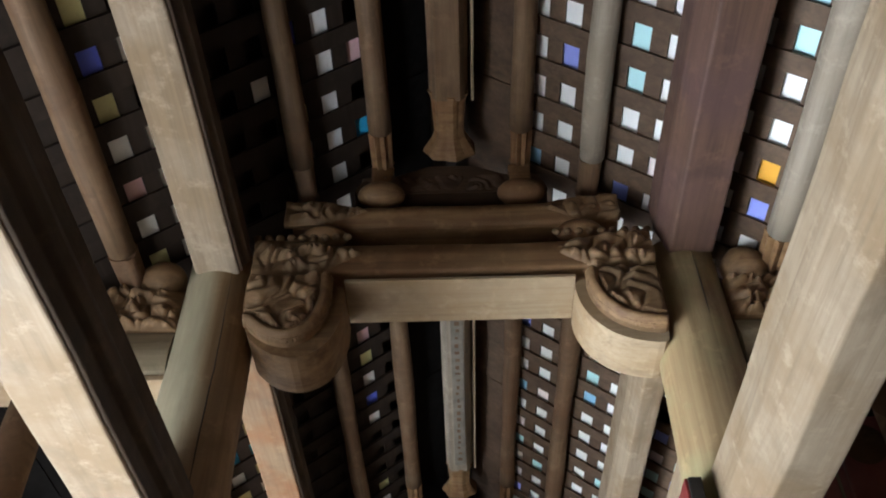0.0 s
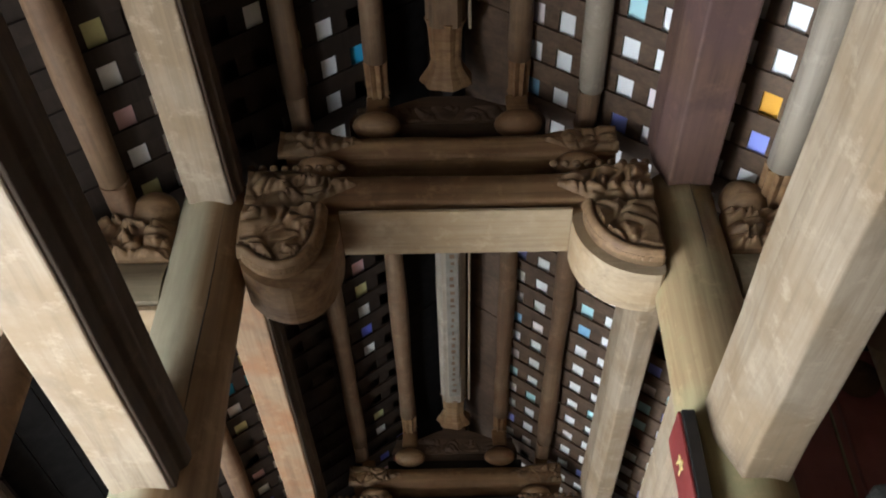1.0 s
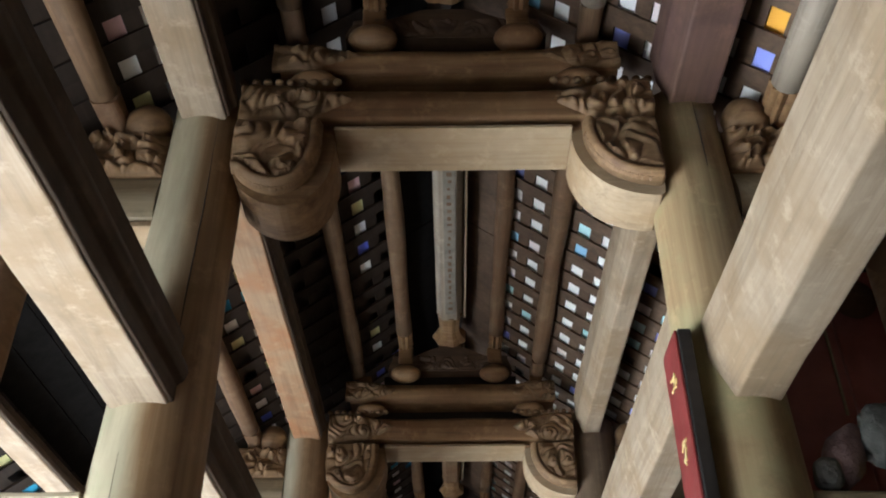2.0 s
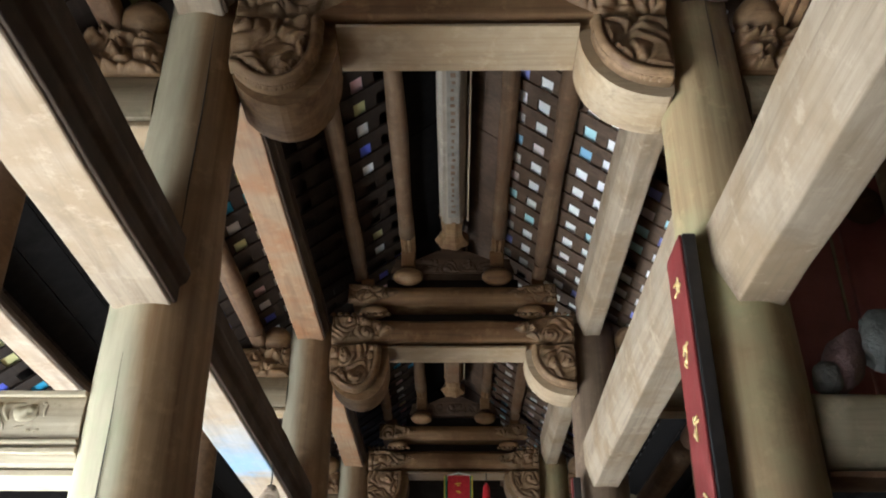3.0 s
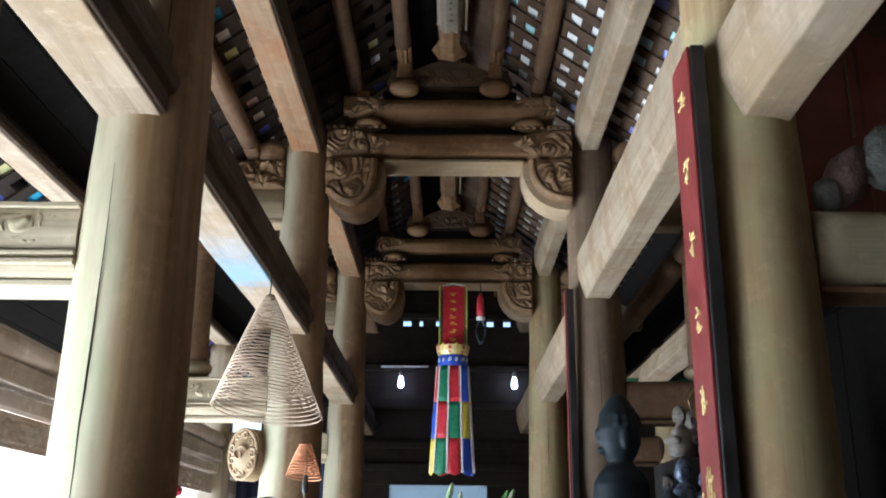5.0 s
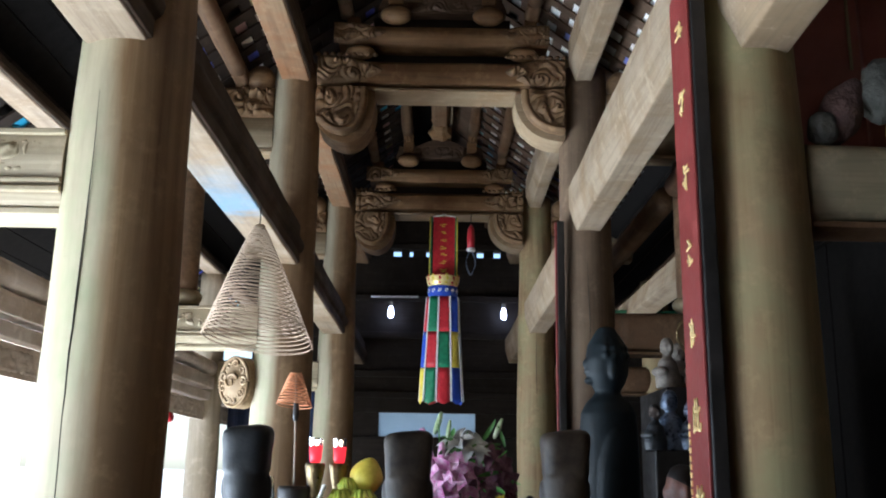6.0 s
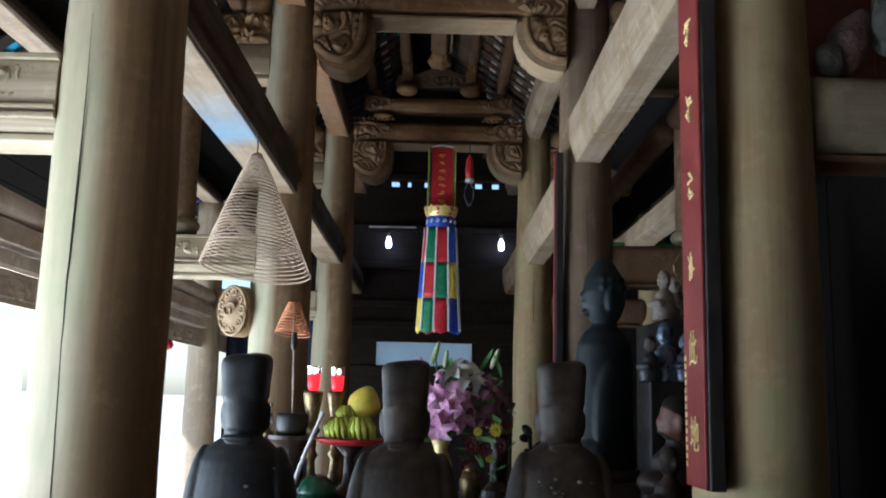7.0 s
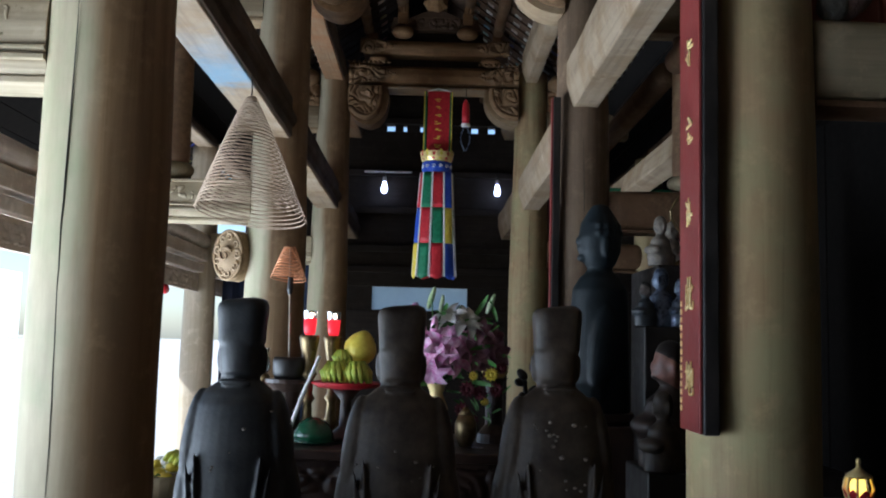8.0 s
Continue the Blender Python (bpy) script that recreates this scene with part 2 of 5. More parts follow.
M_GREEN = plain("green_silk", (0.015, 0.13, 0.06), (0.03, 0.22, 0.10), 0.45, scale=30)
M_SILKRED = plain("red_silk", (0.42, 0.015, 0.025), (0.58, 0.035, 0.045), 0.42, scale=30)
M_WHITE = plain("white_trim", (0.70, 0.69, 0.66), (0.82, 0.81, 0.78), 0.6, scale=40)
M_POMELO = plain("pomelo_skin", (0.62, 0.50, 0.05), (0.78, 0.66, 0.10), 0.45, scale=25, bump=0.3)
M_CITRON = plain("green_yellow_fruit", (0.33, 0.44, 0.05), (0.62, 0.58, 0.09), 0.45, scale=18)
M_PINK = plain("pink_petal", (0.66, 0.16, 0.46), (0.95, 0.72, 0.86), 0.5, scale=34)
M_DULLPINK = plain("faded_petal", (0.14, 0.045, 0.085), (0.32, 0.17, 0.22), 0.6, scale=25)
M_WINE = plain("wine_red_petal", (0.05, 0.006, 0.012), (0.13, 0.014, 0.024), 0.55, scale=25)
M_PETAL = plain("white_petal", (0.66, 0.66, 0.66), (0.84, 0.84, 0.82), 0.5, scale=25)
M_LEAF = plain("green_leaf", (0.05, 0.14, 0.03), (0.13, 0.30, 0.07), 0.45, scale=20)
M_BUD = plain("green_white_bud", (0.32, 0.46, 0.20), (0.62, 0.68, 0.46), 0.5, scale=20)
M_SILVER = plain("bluish_silver", (0.07, 0.09, 0.14), (0.22, 0.26, 0.34), 0.3, metal=0.5, scale=14)


def robed(name, robe, skin, hair, low, high):
    """Painted wood in three zones: robe, face and hair."""
    m, t, b = material(name)
    co = t.nodes.new("ShaderNodeTexCoord")
    sep = t.nodes.new("ShaderNodeSeparateXYZ")
    t.links.new(co.outputs["Object"], sep.inputs[0])
    n = node(t, "ShaderNodeTexNoise", Scale=16.0, Detail=6.0, Roughness=0.65)
    t.links.new(co.outputs["Object"], n.inputs["Vector"])
    slant = t.nodes.new("ShaderNodeMath")
    slant.operation = "MULTIPLY_ADD"
    t.links.new(sep.outputs["X"], slant.inputs[0])
    slant.inputs[1].default_value = 0.55
    t.links.new(sep.outputs["Z"], slant.inputs[2])
    base = ramp(t, slant.outputs[0], [(0.0, robe), (low, skin), (high, hair)], True)
    worn = ramp(t, n.outputs[0], [(0.40, (0, 0, 0)), (0.72, (0.6, 0.6, 0.6))])
    t.links.new(mixed(t, worn, base, tuple(0.35 * v for v in robe)), b.inputs["Base Color"])
    b.inputs["Roughness"].default_value = 0.42
    b.inputs["Specular IOR Level"].default_value = 0.35
    return m


M_ROBED = robed("painted_figure", (0.050, 0.036, 0.030), (0.22, 0.10, 0.075), (0.018, 0.014, 0.013), 0.405, 0.535)
M_ROBED_B = robed("dim_painted_figure", (0.045, 0.050, 0.055), (0.13, 0.10, 0.085), (0.015, 0.014, 0.014), 0.405, 0.55)
M_PALEFIG = plain("pale_painted_wood", (0.12, 0.10, 0.08), (0.26, 0.22, 0.18), 0.55, scale=12)
M_JADE = plain("green_glaze", (0.012, 0.07, 0.035), (0.03, 0.14, 0.07), 0.15, scale=10, spec=0.7)
M_NAVY = plain("navy_cloth", (0.006, 0.010, 0.03), (0.012, 0.022, 0.06), 0.8, scale=10)
M_GLASS = glassy("clear_glass", (0.9, 0.95, 0.95))
M_REDGLASS = glowing("lit_red_glass", (0.85, 0.02, 0.03), 0.8)
M_FLAME = glowing("candle_flame", (1.0, 0.72, 0.45), 9.0)
M_BULB = glowing("lit_bulb", (0.66, 0.72, 1.0), 8.0)
M_GOLDLAMP = glowing("lit_gold_lamp", (0.95, 0.72, 0.12), 1.3)
M_PALECLOTH = plain("pale_blue_cloth", (0.50, 0.55, 0.60), (0.66, 0.70, 0.74), 0.7, scale=5)
cloth_tree = M_PALECLOTH.node_tree
thin = node(cloth_tree, "ShaderNodeBsdfTranslucent", Color=(0.62, 0.70, 0.74, 1))
blend = node(cloth_tree, "ShaderNodeMixShader", Fac=0.6)
cloth_tree.links.new(cloth_tree.nodes["Principled BSDF"].outputs[0], blend.inputs[1])
cloth_tree.links.new(thin.outputs[0], blend.inputs[2])
cloth_tree.links.new(blend.outputs[0], cloth_tree.nodes["Material Output"].inputs[0])
M_INSCR = plain("grey_tan_board", (0.13, 0.11, 0.085), (0.22, 0.19, 0.15), 0.6, scale=12)


# ---- builders ----
def bmesh_object(name, bm, mat, smooth=False):
    me = bpy.data.meshes.new(name)
    bmesh.ops.recalc_face_normals(bm, faces=bm.faces)
    bm.to_mesh(me)
    bm.free()
    if smooth:
        me.polygons.foreach_set("use_smooth", [True] * len(me.polygons))
    me.materials.append(mat)
    return new(name, me)


def part(name, bm, mat, parent, label="", smooth=False):
    ob = bmesh_object(name, bm, mat, smooth)
    ob.parent = parent
    if label:
        ob["label"] = label
    return ob


def thing(name, place, label, category, group="", kind=""):
    ob = new(name)
    ob.location = place
    return tagged(ob, label, category, group, kind)


def solid(name, bm, mat, label, category, group="", kind="", smooth=False):
    return tagged(bmesh_object(name, bm, mat, smooth), label, category, group, kind)


def add_box(bm, x0, y0, z0, x1, y1, z1, bevel=0.0):
    r = bmesh.ops.create_cube(bm, size=1.0)
    for v in r["verts"]:
        v.co = Vector((x0 + (v.co.x + 0.5) * (x1 - x0), y0 + (v.co.y + 0.5) * (y1 - y0), z0 + (v.co.z + 0.5) * (z1 - z0)))
    if bevel:
        edges = list({e for v in r["verts"] for e in v.link_edges})
        bmesh.ops.bevel(bm, geom=edges, offset=bevel, segments=2, affect="EDGES", profile=0.5)
    return bm


def box(*a, bevel=0.0):
    return add_box(bmesh.new(), *a, bevel=bevel)


def add_prism(bm, profile, axis, a, b, steps=1, wobble=0.0, seed=0.0):
    """A profile pushed along an axis: (x, z) along y, (y, z) along x, (x, y) along z."""
    rings = []
    for i in range(steps + 1):
        s = a + (b - a) * i / steps
        ring = []
        for u, v in profile:
            p = {"y": (u, s, v), "x": (s, u, v), "z": (u, v, s)}[axis]
            if wobble:
                p = Vector(p) + wobble * noise.noise_vector(Vector(p) * 2.3 + Vector((seed, 0, 0)))
            ring.append(bm.verts.new(p))
        rings.append(ring)
    n = len(profile)
    for r0, r1 in zip(rings, rings[1:]):
        for k in range(n):
            bm.faces.new((r0[k], r0[(k + 1) % n], r1[(k + 1) % n], r1[k]))
    bm.faces.new(rings[0])
    bm.faces.new(rings[-1][::-1])
    return bm


def prism(*a, **k):
    return add_prism(bmesh.new(), *a, **k)


def rounded(profile, r, n=3):
    """A closed outline with its corners rounded."""
    out = []
    for i, p in enumerate(profile):
        p, q, s = Vector(p), Vector(profile[i - 1]), Vector(profile[(i + 1) % len(profile)])
        a = p + (q - p).normalized() * min(r, (q - p).length * 0.45)
        b = p + (s - p).normalized() * min(r, (s - p).length * 0.45)
        for k in range(n + 1):
            t = k / n
            out.append(tuple((1 - t) ** 2 * a + 2 * t * (1 - t) * p + t * t * b))
    return out


def add_lathe(bm, profile, at=(0, 0, 0), segments=24, wobble=0.0, flutes=0, depth=0.0, closed=True):
    """Rows of (radius, height) turned about an upright axis."""
    rings = []
    for r, z in profile:
        ring = []
        for k in range(segments):
            a = 2 * math.pi * k / segments
            rr = r * (1 - depth * (0.5 + 0.5 * math.cos(flutes * a))) if flutes else r
            p = Vector((at[0] + rr * math.cos(a), at[1] + rr * math.sin(a), at[2] + z))
            if wobble:
                p += wobble * noise.noise_vector(p * 1.7)
            ring.append(bm.verts.new(p))
        rings.append(ring)
    for r0, r1 in zip(rings, rings[1:]):
        for k in range(segments):
            bm.faces.new((r0[k], r0[(k + 1) % segments], r1[(k + 1) % segments], r1[k]))
    if closed:
        bm.faces.new(rings[0][::-1])
        bm.faces.new(rings[-1])
    return bm


def lathe(*a, **k):
    return add_lathe(bmesh.new(), *a, **k)


def add_ball(bm, at, size, seg=14, rings=9, turn=None, lump=0.0):
    r = bmesh.ops.create_uvsphere(bm, u_segments=seg, v_segments=rings, radius=1.0)
    m = Matrix.Translation(at) @ (turn or Matrix()) @ Matrix.Diagonal((*size, 1))
    for v in r["verts"]:
        v.co = m @ v.co
        if lump:
            v.co += lump * noise.noise_vector(v.co * 9)
    return bm


def ball(*a, **k):
    return add_ball(bmesh.new(), *a, **k)


def add_tube(bm, points, radius, sides=6, taper=None):
    """A round bar along points."""
    pts = [Vector(p) for p in points]
    rings, up = [], Vector((0.31, 0.12, 0.94))
    for i, p in enumerate(pts):
        d = (pts[min(i + 1, len(pts) - 1)] - pts[max(i - 1, 0)]).normalized()
        s = d.cross(up)
        s = s.normalized() if s.length > 1e-4 else Vector((1, 0, 0))
        w = s.cross(d)
        r = radius * (taper(i / (len(pts) - 1)) if taper else 1)
        rings.append([bm.verts.new(p + r * (math.cos(2 * math.pi * k / sides) * s + math.sin(2 * math.pi * k / sides) * w)) for k in range(sides)])
    for r0, r1 in zip(rings, rings[1:]):
        for k in range(sides):
            bm.faces.new((r0[k], r0[(k + 1) % sides], r1[(k + 1) % sides], r1[k]))
    bm.faces.new(rings[0][::-1])
    bm.faces.new(rings[-1])
    return bm


def tube(*a, **k):
    return add_tube(bmesh.new(), *a, **k)


def inside(outline, x, z):
    """How far (x, z) lies within a closed outline; below nought outside it."""
    hit, least = False, 9.0
    for (ax, az), (bx, bz) in zip(outline, outline[1:] + outline[:1]):
        if (az > z) != (bz > z) and x < (bx - ax) * (z - az) / (bz - az) + ax:
            hit = not hit
        d2 = (bx - ax) ** 2 + (bz - az) ** 2
        k = 0 if d2 == 0 else max(0, min(1, ((x - ax) * (bx - ax) + (z - az) * (bz - az)) / d2))
        least = min(least, math.hypot(x - ax - k * (bx - ax), z - az - k * (bz - az)))
    return least if hit else -least


def carving(seed, x0, x1, y, z0, z1, count=8, deep=0.03, outline=None, point=0, wide=False):
    """Volutes and leaves cut in deep relief over a patch of timber: each cell of the patch winds round its own eye."""
    rnd = random.Random(seed)
    w, h = x1 - x0, z1 - z0
    eyes = []
    for i in range(max(2, int(count * 1.2))):
        eyes.append((x0 + w * rnd.uniform(0.02, 0.98), z0 + h * rnd.uniform(0.02, 0.98), rnd.choice((-1, 1)), rnd.uniform(0, 1), rnd.uniform(0.042, 0.066)))
    size = math.sqrt(w * h / len(eyes))
    nx, nz = max(12, int(w / 0.006)), max(10, int(h / 0.006))
    nx, nz = min(nx, 110), min(nz, 80)
    bm = bmesh.new()
    grid = []
    lift = max(deep, 0.02) * 1.5
    rim_line = [(px + (0.12 if px > 0.93 else -0.12 if px < -0.93 else 0), pz + (0.12 if pz > z1 - 0.05 and wide else 0)) for px, pz in outline] if outline else None
    keep = set()
    for j in range(nz + 1):
        row = []
        for i in range(nx + 1):
            u, v = i / nx, j / nz
            x, z = x0 + w * u, z0 + h * v
            q = noise.noise_vector(Vector((x * 11, seed, z * 11))) * 0.038
            near = sorted((math.hypot(x + q.x - e[0], z + q.z - e[1]), e) for e in eyes)[:2]
            r, e = near[0]
            ang = math.atan2(z + q.z - e[1], x + q.x - e[0])
            phase = (r / e[4] + e[2] * ang / (2 * math.pi) + e[3]) % 1.0
            ridge = math.sin(math.pi * phase) ** 0.8
            edge = min(1.0, (near[1][0] - r) / (0.22 * size))
            env = min(1.0, 7 * min(u, 1 - u), 7 * min(v, 1 - v)) ** 0.5
            if outline:
                within = inside(rim_line, x, z)
                env = max(0.0, min(1.0, within / 0.03)) ** 0.5
            if point:
                f = u if point > 0 else 1 - u
                env = max(0.0, min(1.0, 6 * (0.5 * (1.02 - f ** 2.5) - abs(v - 0.5)))) ** 0.5
            calm = max(0.25, min(1.0, 0.75 + 1.6 * noise.noise(Vector((x * 7, seed + 8.0, z * 7)))))
            hgt = lift * env * (0.15 + (0.30 + 0.55 * ridge * calm) * (0.3 + 0.7 * edge) + 0.5 * max(0, 1 - r / (0.5 * size)) ** 2)
            hgt += 0.25 * lift * env * noise.noise(Vector((x * 6, seed + 3.0, z * 6)))
            if wide and within < 0.055:
                hgt = lift * 0.75 * math.sin(math.pi * max(0.0, within) / 0.055) ** 0.5
            vert = bm.verts.new((x, y + 0.02 - hgt, z))
            if env > 0:
                keep.add(vert)
            row.append(vert)
        grid.append(row)
    for r0, r1 in zip(grid, grid[1:]):
        for k in range(nx):
            if any(q in keep for q in (r0[k], r0[k + 1], r1[k + 1], r1[k])):
                bm.faces.new((r0[k], r0[k + 1], r1[k + 1], r1[k]))
    bmesh.ops.delete(bm, geom=[q for q in bm.verts if not q.link_faces], context="VERTS")
    skirt = bmesh.ops.extrude_edge_only(bm, edges=[q for q in bm.edges if q.is_boundary])
    for q in skirt["geom"]:
        if isinstance(q, bmesh.types.BMVert):
            q.co.y = y + 0.035
    return bm


# ---- large structure ----
ROWS = (3.15, 6.75, 10.27)
XL, XR = -1.12, 1.11
SLOPE = 0.74
RIDGE = 5.62


def roof_z(x):
    return RIDGE - SLOPE * abs(x)


def make_setting():
    floor = solid("floor", box(-1.65, -1.4, -0.12, 3.2, 13.2, 0.0), M_FLOOR, "worn reddish tiled temple floor in half-darkness", "floor", kind="structure")
    ground = bmesh.new()
    add_box(ground, -600, -600, -0.4, 600, 600, -0.15)
    solid("ground", ground, M_GROUND, "pale paved courtyard in bright daylight", "ground", kind="structure")
    # added glowing board that whitens the horizon past the courtyard
    solid("backdrop", box(-140.5, -260, -0.14, -140, 320, 22), glowing("glowing_distance", (0.95, 0.98, 1.0), 1.1), "glowing white board standing in for bright sky beyond the courtyard", "backdrop", kind="structure")
    # unseen pale strip, widened into the hall to throw sunlight upwards
    step = box(-3.4, -1.4, -0.15, -1.655, 13.2, -0.004, bevel=0.01)
    solid("pavement", step, M_GROUND, "pale paving added along the open side to bounce sunlight up", "pavement", kind="structure")
    # back wall: boarded bays with slots for daylight high up
    wall = thing("wall_north", (0, 13.1, 0), "dark timber back wall of horizontal boards and rails", "wall", kind="structure")
    for z0, z1 in ((0, 1.95), (2.28, 2.80), (2.83, 3.35), (3.38, 3.88), (3.92, 4.52)):
        part("board", box(-2.62, -0.02, z0, 3.2, 0.06, z1, bevel=0.008), W_DARK_X, wall)
    for a, b in ((-2.62, -0.80), (0.55, 3.2)):
        part("board", box(a, 0.0, 1.952, b, 0.06, 2.278), W_DARK_X, wall)
    for z, d in ((2.52, 0.05), (2.815, 0.06), (3.365, 0.05), (3.90, 0.07), (4.66, 0.06)):
        part("rail", box(-2.62, -0.02 - d, z - 0.045, 3.2, -0.021, z + 0.045, bevel=0.01), W_DARK_X, wall)
    xs = [-2.62, -0.655, -0.54, -0.42, -0.37, -0.177, -0.137, 0.557, 0.655, 0.80, 0.90, 3.2]
    for a, b in zip(xs[0::2], xs[1::2]):
        part("slot_board", box(a, -0.02, 4.52, b, 0.06, 4.60, bevel=0.004), W_DARK_X, wall)
    part("board", box(-2.62, -0.02, 4.60, 3.2, 0.06, 5.7), W_DARK_X, wall)
    part("pale_panel", box(-0.799, 0.02, 1.952, 0.549, 0.026, 2.278), M_PALECLOTH, wall, "pale translucent cloth over an opening")
    part("metal_bar", tube([(-0.95, -0.14, 3.90), (-0.28, -0.14, 3.905)], 0.016, 8), M_WHITE, wall, "thin white tube")
    east = thing("wall_east", (3.1, 0, 0), "dark timber side wall in deep shade", "wall", kind="structure")
    for k in range(12):
        y0 = -1.4 + k * 1.22
        # boards coloured black to carry the deep shade on this side
        part("board", box(0, y0, 0, 0.1, y0 + 1.21, 3.44, bevel=0.012), M_SHADE, east)
    south = thing("wall_south", (0, -1.3, 0), "plain dark timber wall closing the hall", "wall", kind="structure")
    part("board", box(-2.9, -0.1, 0, 3.2, 0.0, 5.7), W_DARK_X, south)



make_setting()


def column_mesh(seed, h, r0, r1):
    rows = []
    for i in range(29):
        f = i / 28
        belly = 0.012 * math.sin(math.pi * min(1, f * 1.3))
        rows.append((r0 + (r1 - r0) * f ** 1.6 + belly, h * f))
    bm = lathe(rows, segments=40)
    for v in bm.verts:
        v.co += 0.010 * noise.noise_vector(v.co * 1.3 + Vector((seed * 3.1, 0, 0)))
        a = math.atan2(v.co.y, v.co.x)
        v.co.xy *= 1 + 0.006 * math.sin(5 * a + seed) + 0.004 * math.sin(11 * a + v.co.z)
    return bm


def crack_mesh(seed, r, a0, z0, z1, width=0.0022):
    pts = []
    n = 26
    for i in range(n + 1):
        z = z0 + (z1 - z0) * i / n
        a = a0 + 0.05 * noise.noise(Vector((seed, z * 1.4, 0))) + 0.012 * noise.noise(Vector((seed, z * 9, 3)))
        pts.append((r * math.cos(a), r * math.sin(a), z))
    return tube(pts, width, 5, lambda f: 0.25 + 1.2 * math.sin(math.pi * f))


def wooden_column(x, y, seed, h=4.56, r0=0.212, r1=0.178, cracks=(), label="tall round weathered wooden column, split along its grain", group="nave columns", mat=None):
    col = thing("wooden_column", (x, y, 0), label, "column", group)
    part("shaft", column_mesh(seed, h, r0, r1), mat or W_COL, col, smooth=True)
    for a, z0, z1, rr in cracks:
        part("crack", crack_mesh(seed + a, rr, radians(a), z0, z1), M_CRACK, col, "dark drying crack")
    return col


for i, y in enumerate(ROWS):
    left = ((-103, 0.95, 2.75, 0.216), (-66, 2.9, 4.4, 0.190)) if i == 0 else ((-100, 1.2, 2.6, 0.21),)
    right = ((-80, 3.9, 4.5, 0.180),) if i == 0 else ((-95, 1.4, 3.0, 0.208),)
    wooden_column(XL, y, 3 + i, cracks=left, mat=W_COL_FAR if i else W_COL_WEST, label="tall round wooden column, its daylit side coloured paler and greenish" if i == 0 else "tall round weathered wooden column, split along its grain")
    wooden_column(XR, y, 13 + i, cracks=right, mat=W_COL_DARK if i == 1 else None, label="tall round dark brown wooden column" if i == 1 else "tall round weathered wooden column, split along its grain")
    # open-side aisle columns get a lighter wood that carries the daylight
    wooden_column(-2.53, y, 23 + i, h=3.62, r0=0.165, r1=0.15, group="aisle columns", mat=W_DAYLIT_Z, label="slender round wooden aisle column, its wood lightened for daylight")
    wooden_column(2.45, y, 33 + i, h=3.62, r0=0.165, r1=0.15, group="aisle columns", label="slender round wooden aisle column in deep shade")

BAYS = ((-1.35, 2.99), (3.31, 6.59), (6.91, 10.11), (10.43, 13.05))


def timber(name, profile, y0, y1, mat, label, seed, group=""):
    return solid(name, prism(rounded(profile, 0.012), "y", y0, y1, 14, 0.007, seed), mat, label, "beam", group)


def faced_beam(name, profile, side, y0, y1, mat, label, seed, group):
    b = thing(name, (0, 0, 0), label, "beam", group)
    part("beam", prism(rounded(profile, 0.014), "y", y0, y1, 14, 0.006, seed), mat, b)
    part("side_moulding", prism(rounded(side, 0.006), "y", y0 + 0.004, y1 - 0.004, 14, 0.006, seed), W_SHADE_SIDE, b, "moulded side board, darkened for shade")
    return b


LOW_L = [(-1.262, 2.945), (-1.03, 2.945), (-1.035, 3.25), (-1.255, 3.25)]
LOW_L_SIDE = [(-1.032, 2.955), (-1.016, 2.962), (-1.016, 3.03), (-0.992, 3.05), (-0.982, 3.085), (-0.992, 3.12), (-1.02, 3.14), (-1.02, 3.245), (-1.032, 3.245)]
LOW_R = [(0.99, 3.30), (0.993, 3.135), (1.055, 2.958), (1.233, 2.958), (1.265, 3.06), (1.265, 3.30)]
LOW_R_FAR = [(0.965, 3.30), (0.968, 3.135), (1.02, 2.958), (1.198, 2.958), (1.24, 3.06), (1.24, 3.30)]
TOP_L = [(-1.225, 4.405), (-1.012, 4.395), (-1.015, 4.64), (-1.225, 4.64)]
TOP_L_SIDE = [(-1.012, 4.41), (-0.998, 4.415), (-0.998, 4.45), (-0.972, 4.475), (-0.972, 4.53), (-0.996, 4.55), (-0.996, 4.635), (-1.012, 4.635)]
TOP_R = [(0.985, 4.80), (0.985, 4.62), (1.035, 4.47), (1.245, 4.47), (1.26, 4.58), (1.26, 4.80)]
TOP_R_FAR = [(0.985, 4.76), (0.985, 4.56), (1.035, 4.43), (1.155, 4.43), (1.19, 4.52), (1.19, 4.76)]
for i, (y0, y1) in enumerate(BAYS):
    faced_beam("tie_beam", LOW_L, LOW_L_SIDE, y0, y1, W_BLUED if i == 1 else W_BEAM_Y, "squared pale tie beam with a faded blue band and a dark moulded side" if i == 1 else "squared pale tie beam with a dark moulded side", i, "tie beams")
    lift = (0.0, 0.275, 0.03, 0.03)[i]
    timber("tie_beam", [(x, z + lift) for x, z in (LOW_R_FAR if i else LOW_R)], y0, y1, W_BEAM_Y, "heavy chamfered pale tie beam with stains, set between columns", 10 + i, "tie beams")
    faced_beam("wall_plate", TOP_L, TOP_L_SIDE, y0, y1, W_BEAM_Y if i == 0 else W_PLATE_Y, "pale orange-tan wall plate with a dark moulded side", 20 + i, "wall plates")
    timber("wall_plate", TOP_R_FAR if i else TOP_R, y0, y1, W_RED_Y if i == 0 else W_BEAM_Y, "reddish-brown chamfered wall plate" if i == 0 else "pale chamfered wall plate on the column heads", 30 + i, "wall plates")

# ---- purlins ----
LOGS = ((-0.37, 5.275, 0.066), (0.38, 5.275, 0.062), (-0.755, 5.02, 0.062), (0.715, 5.02, 0.066), (-1.535, 4.42, 0.072), (1.53, 4.44, 0.078))


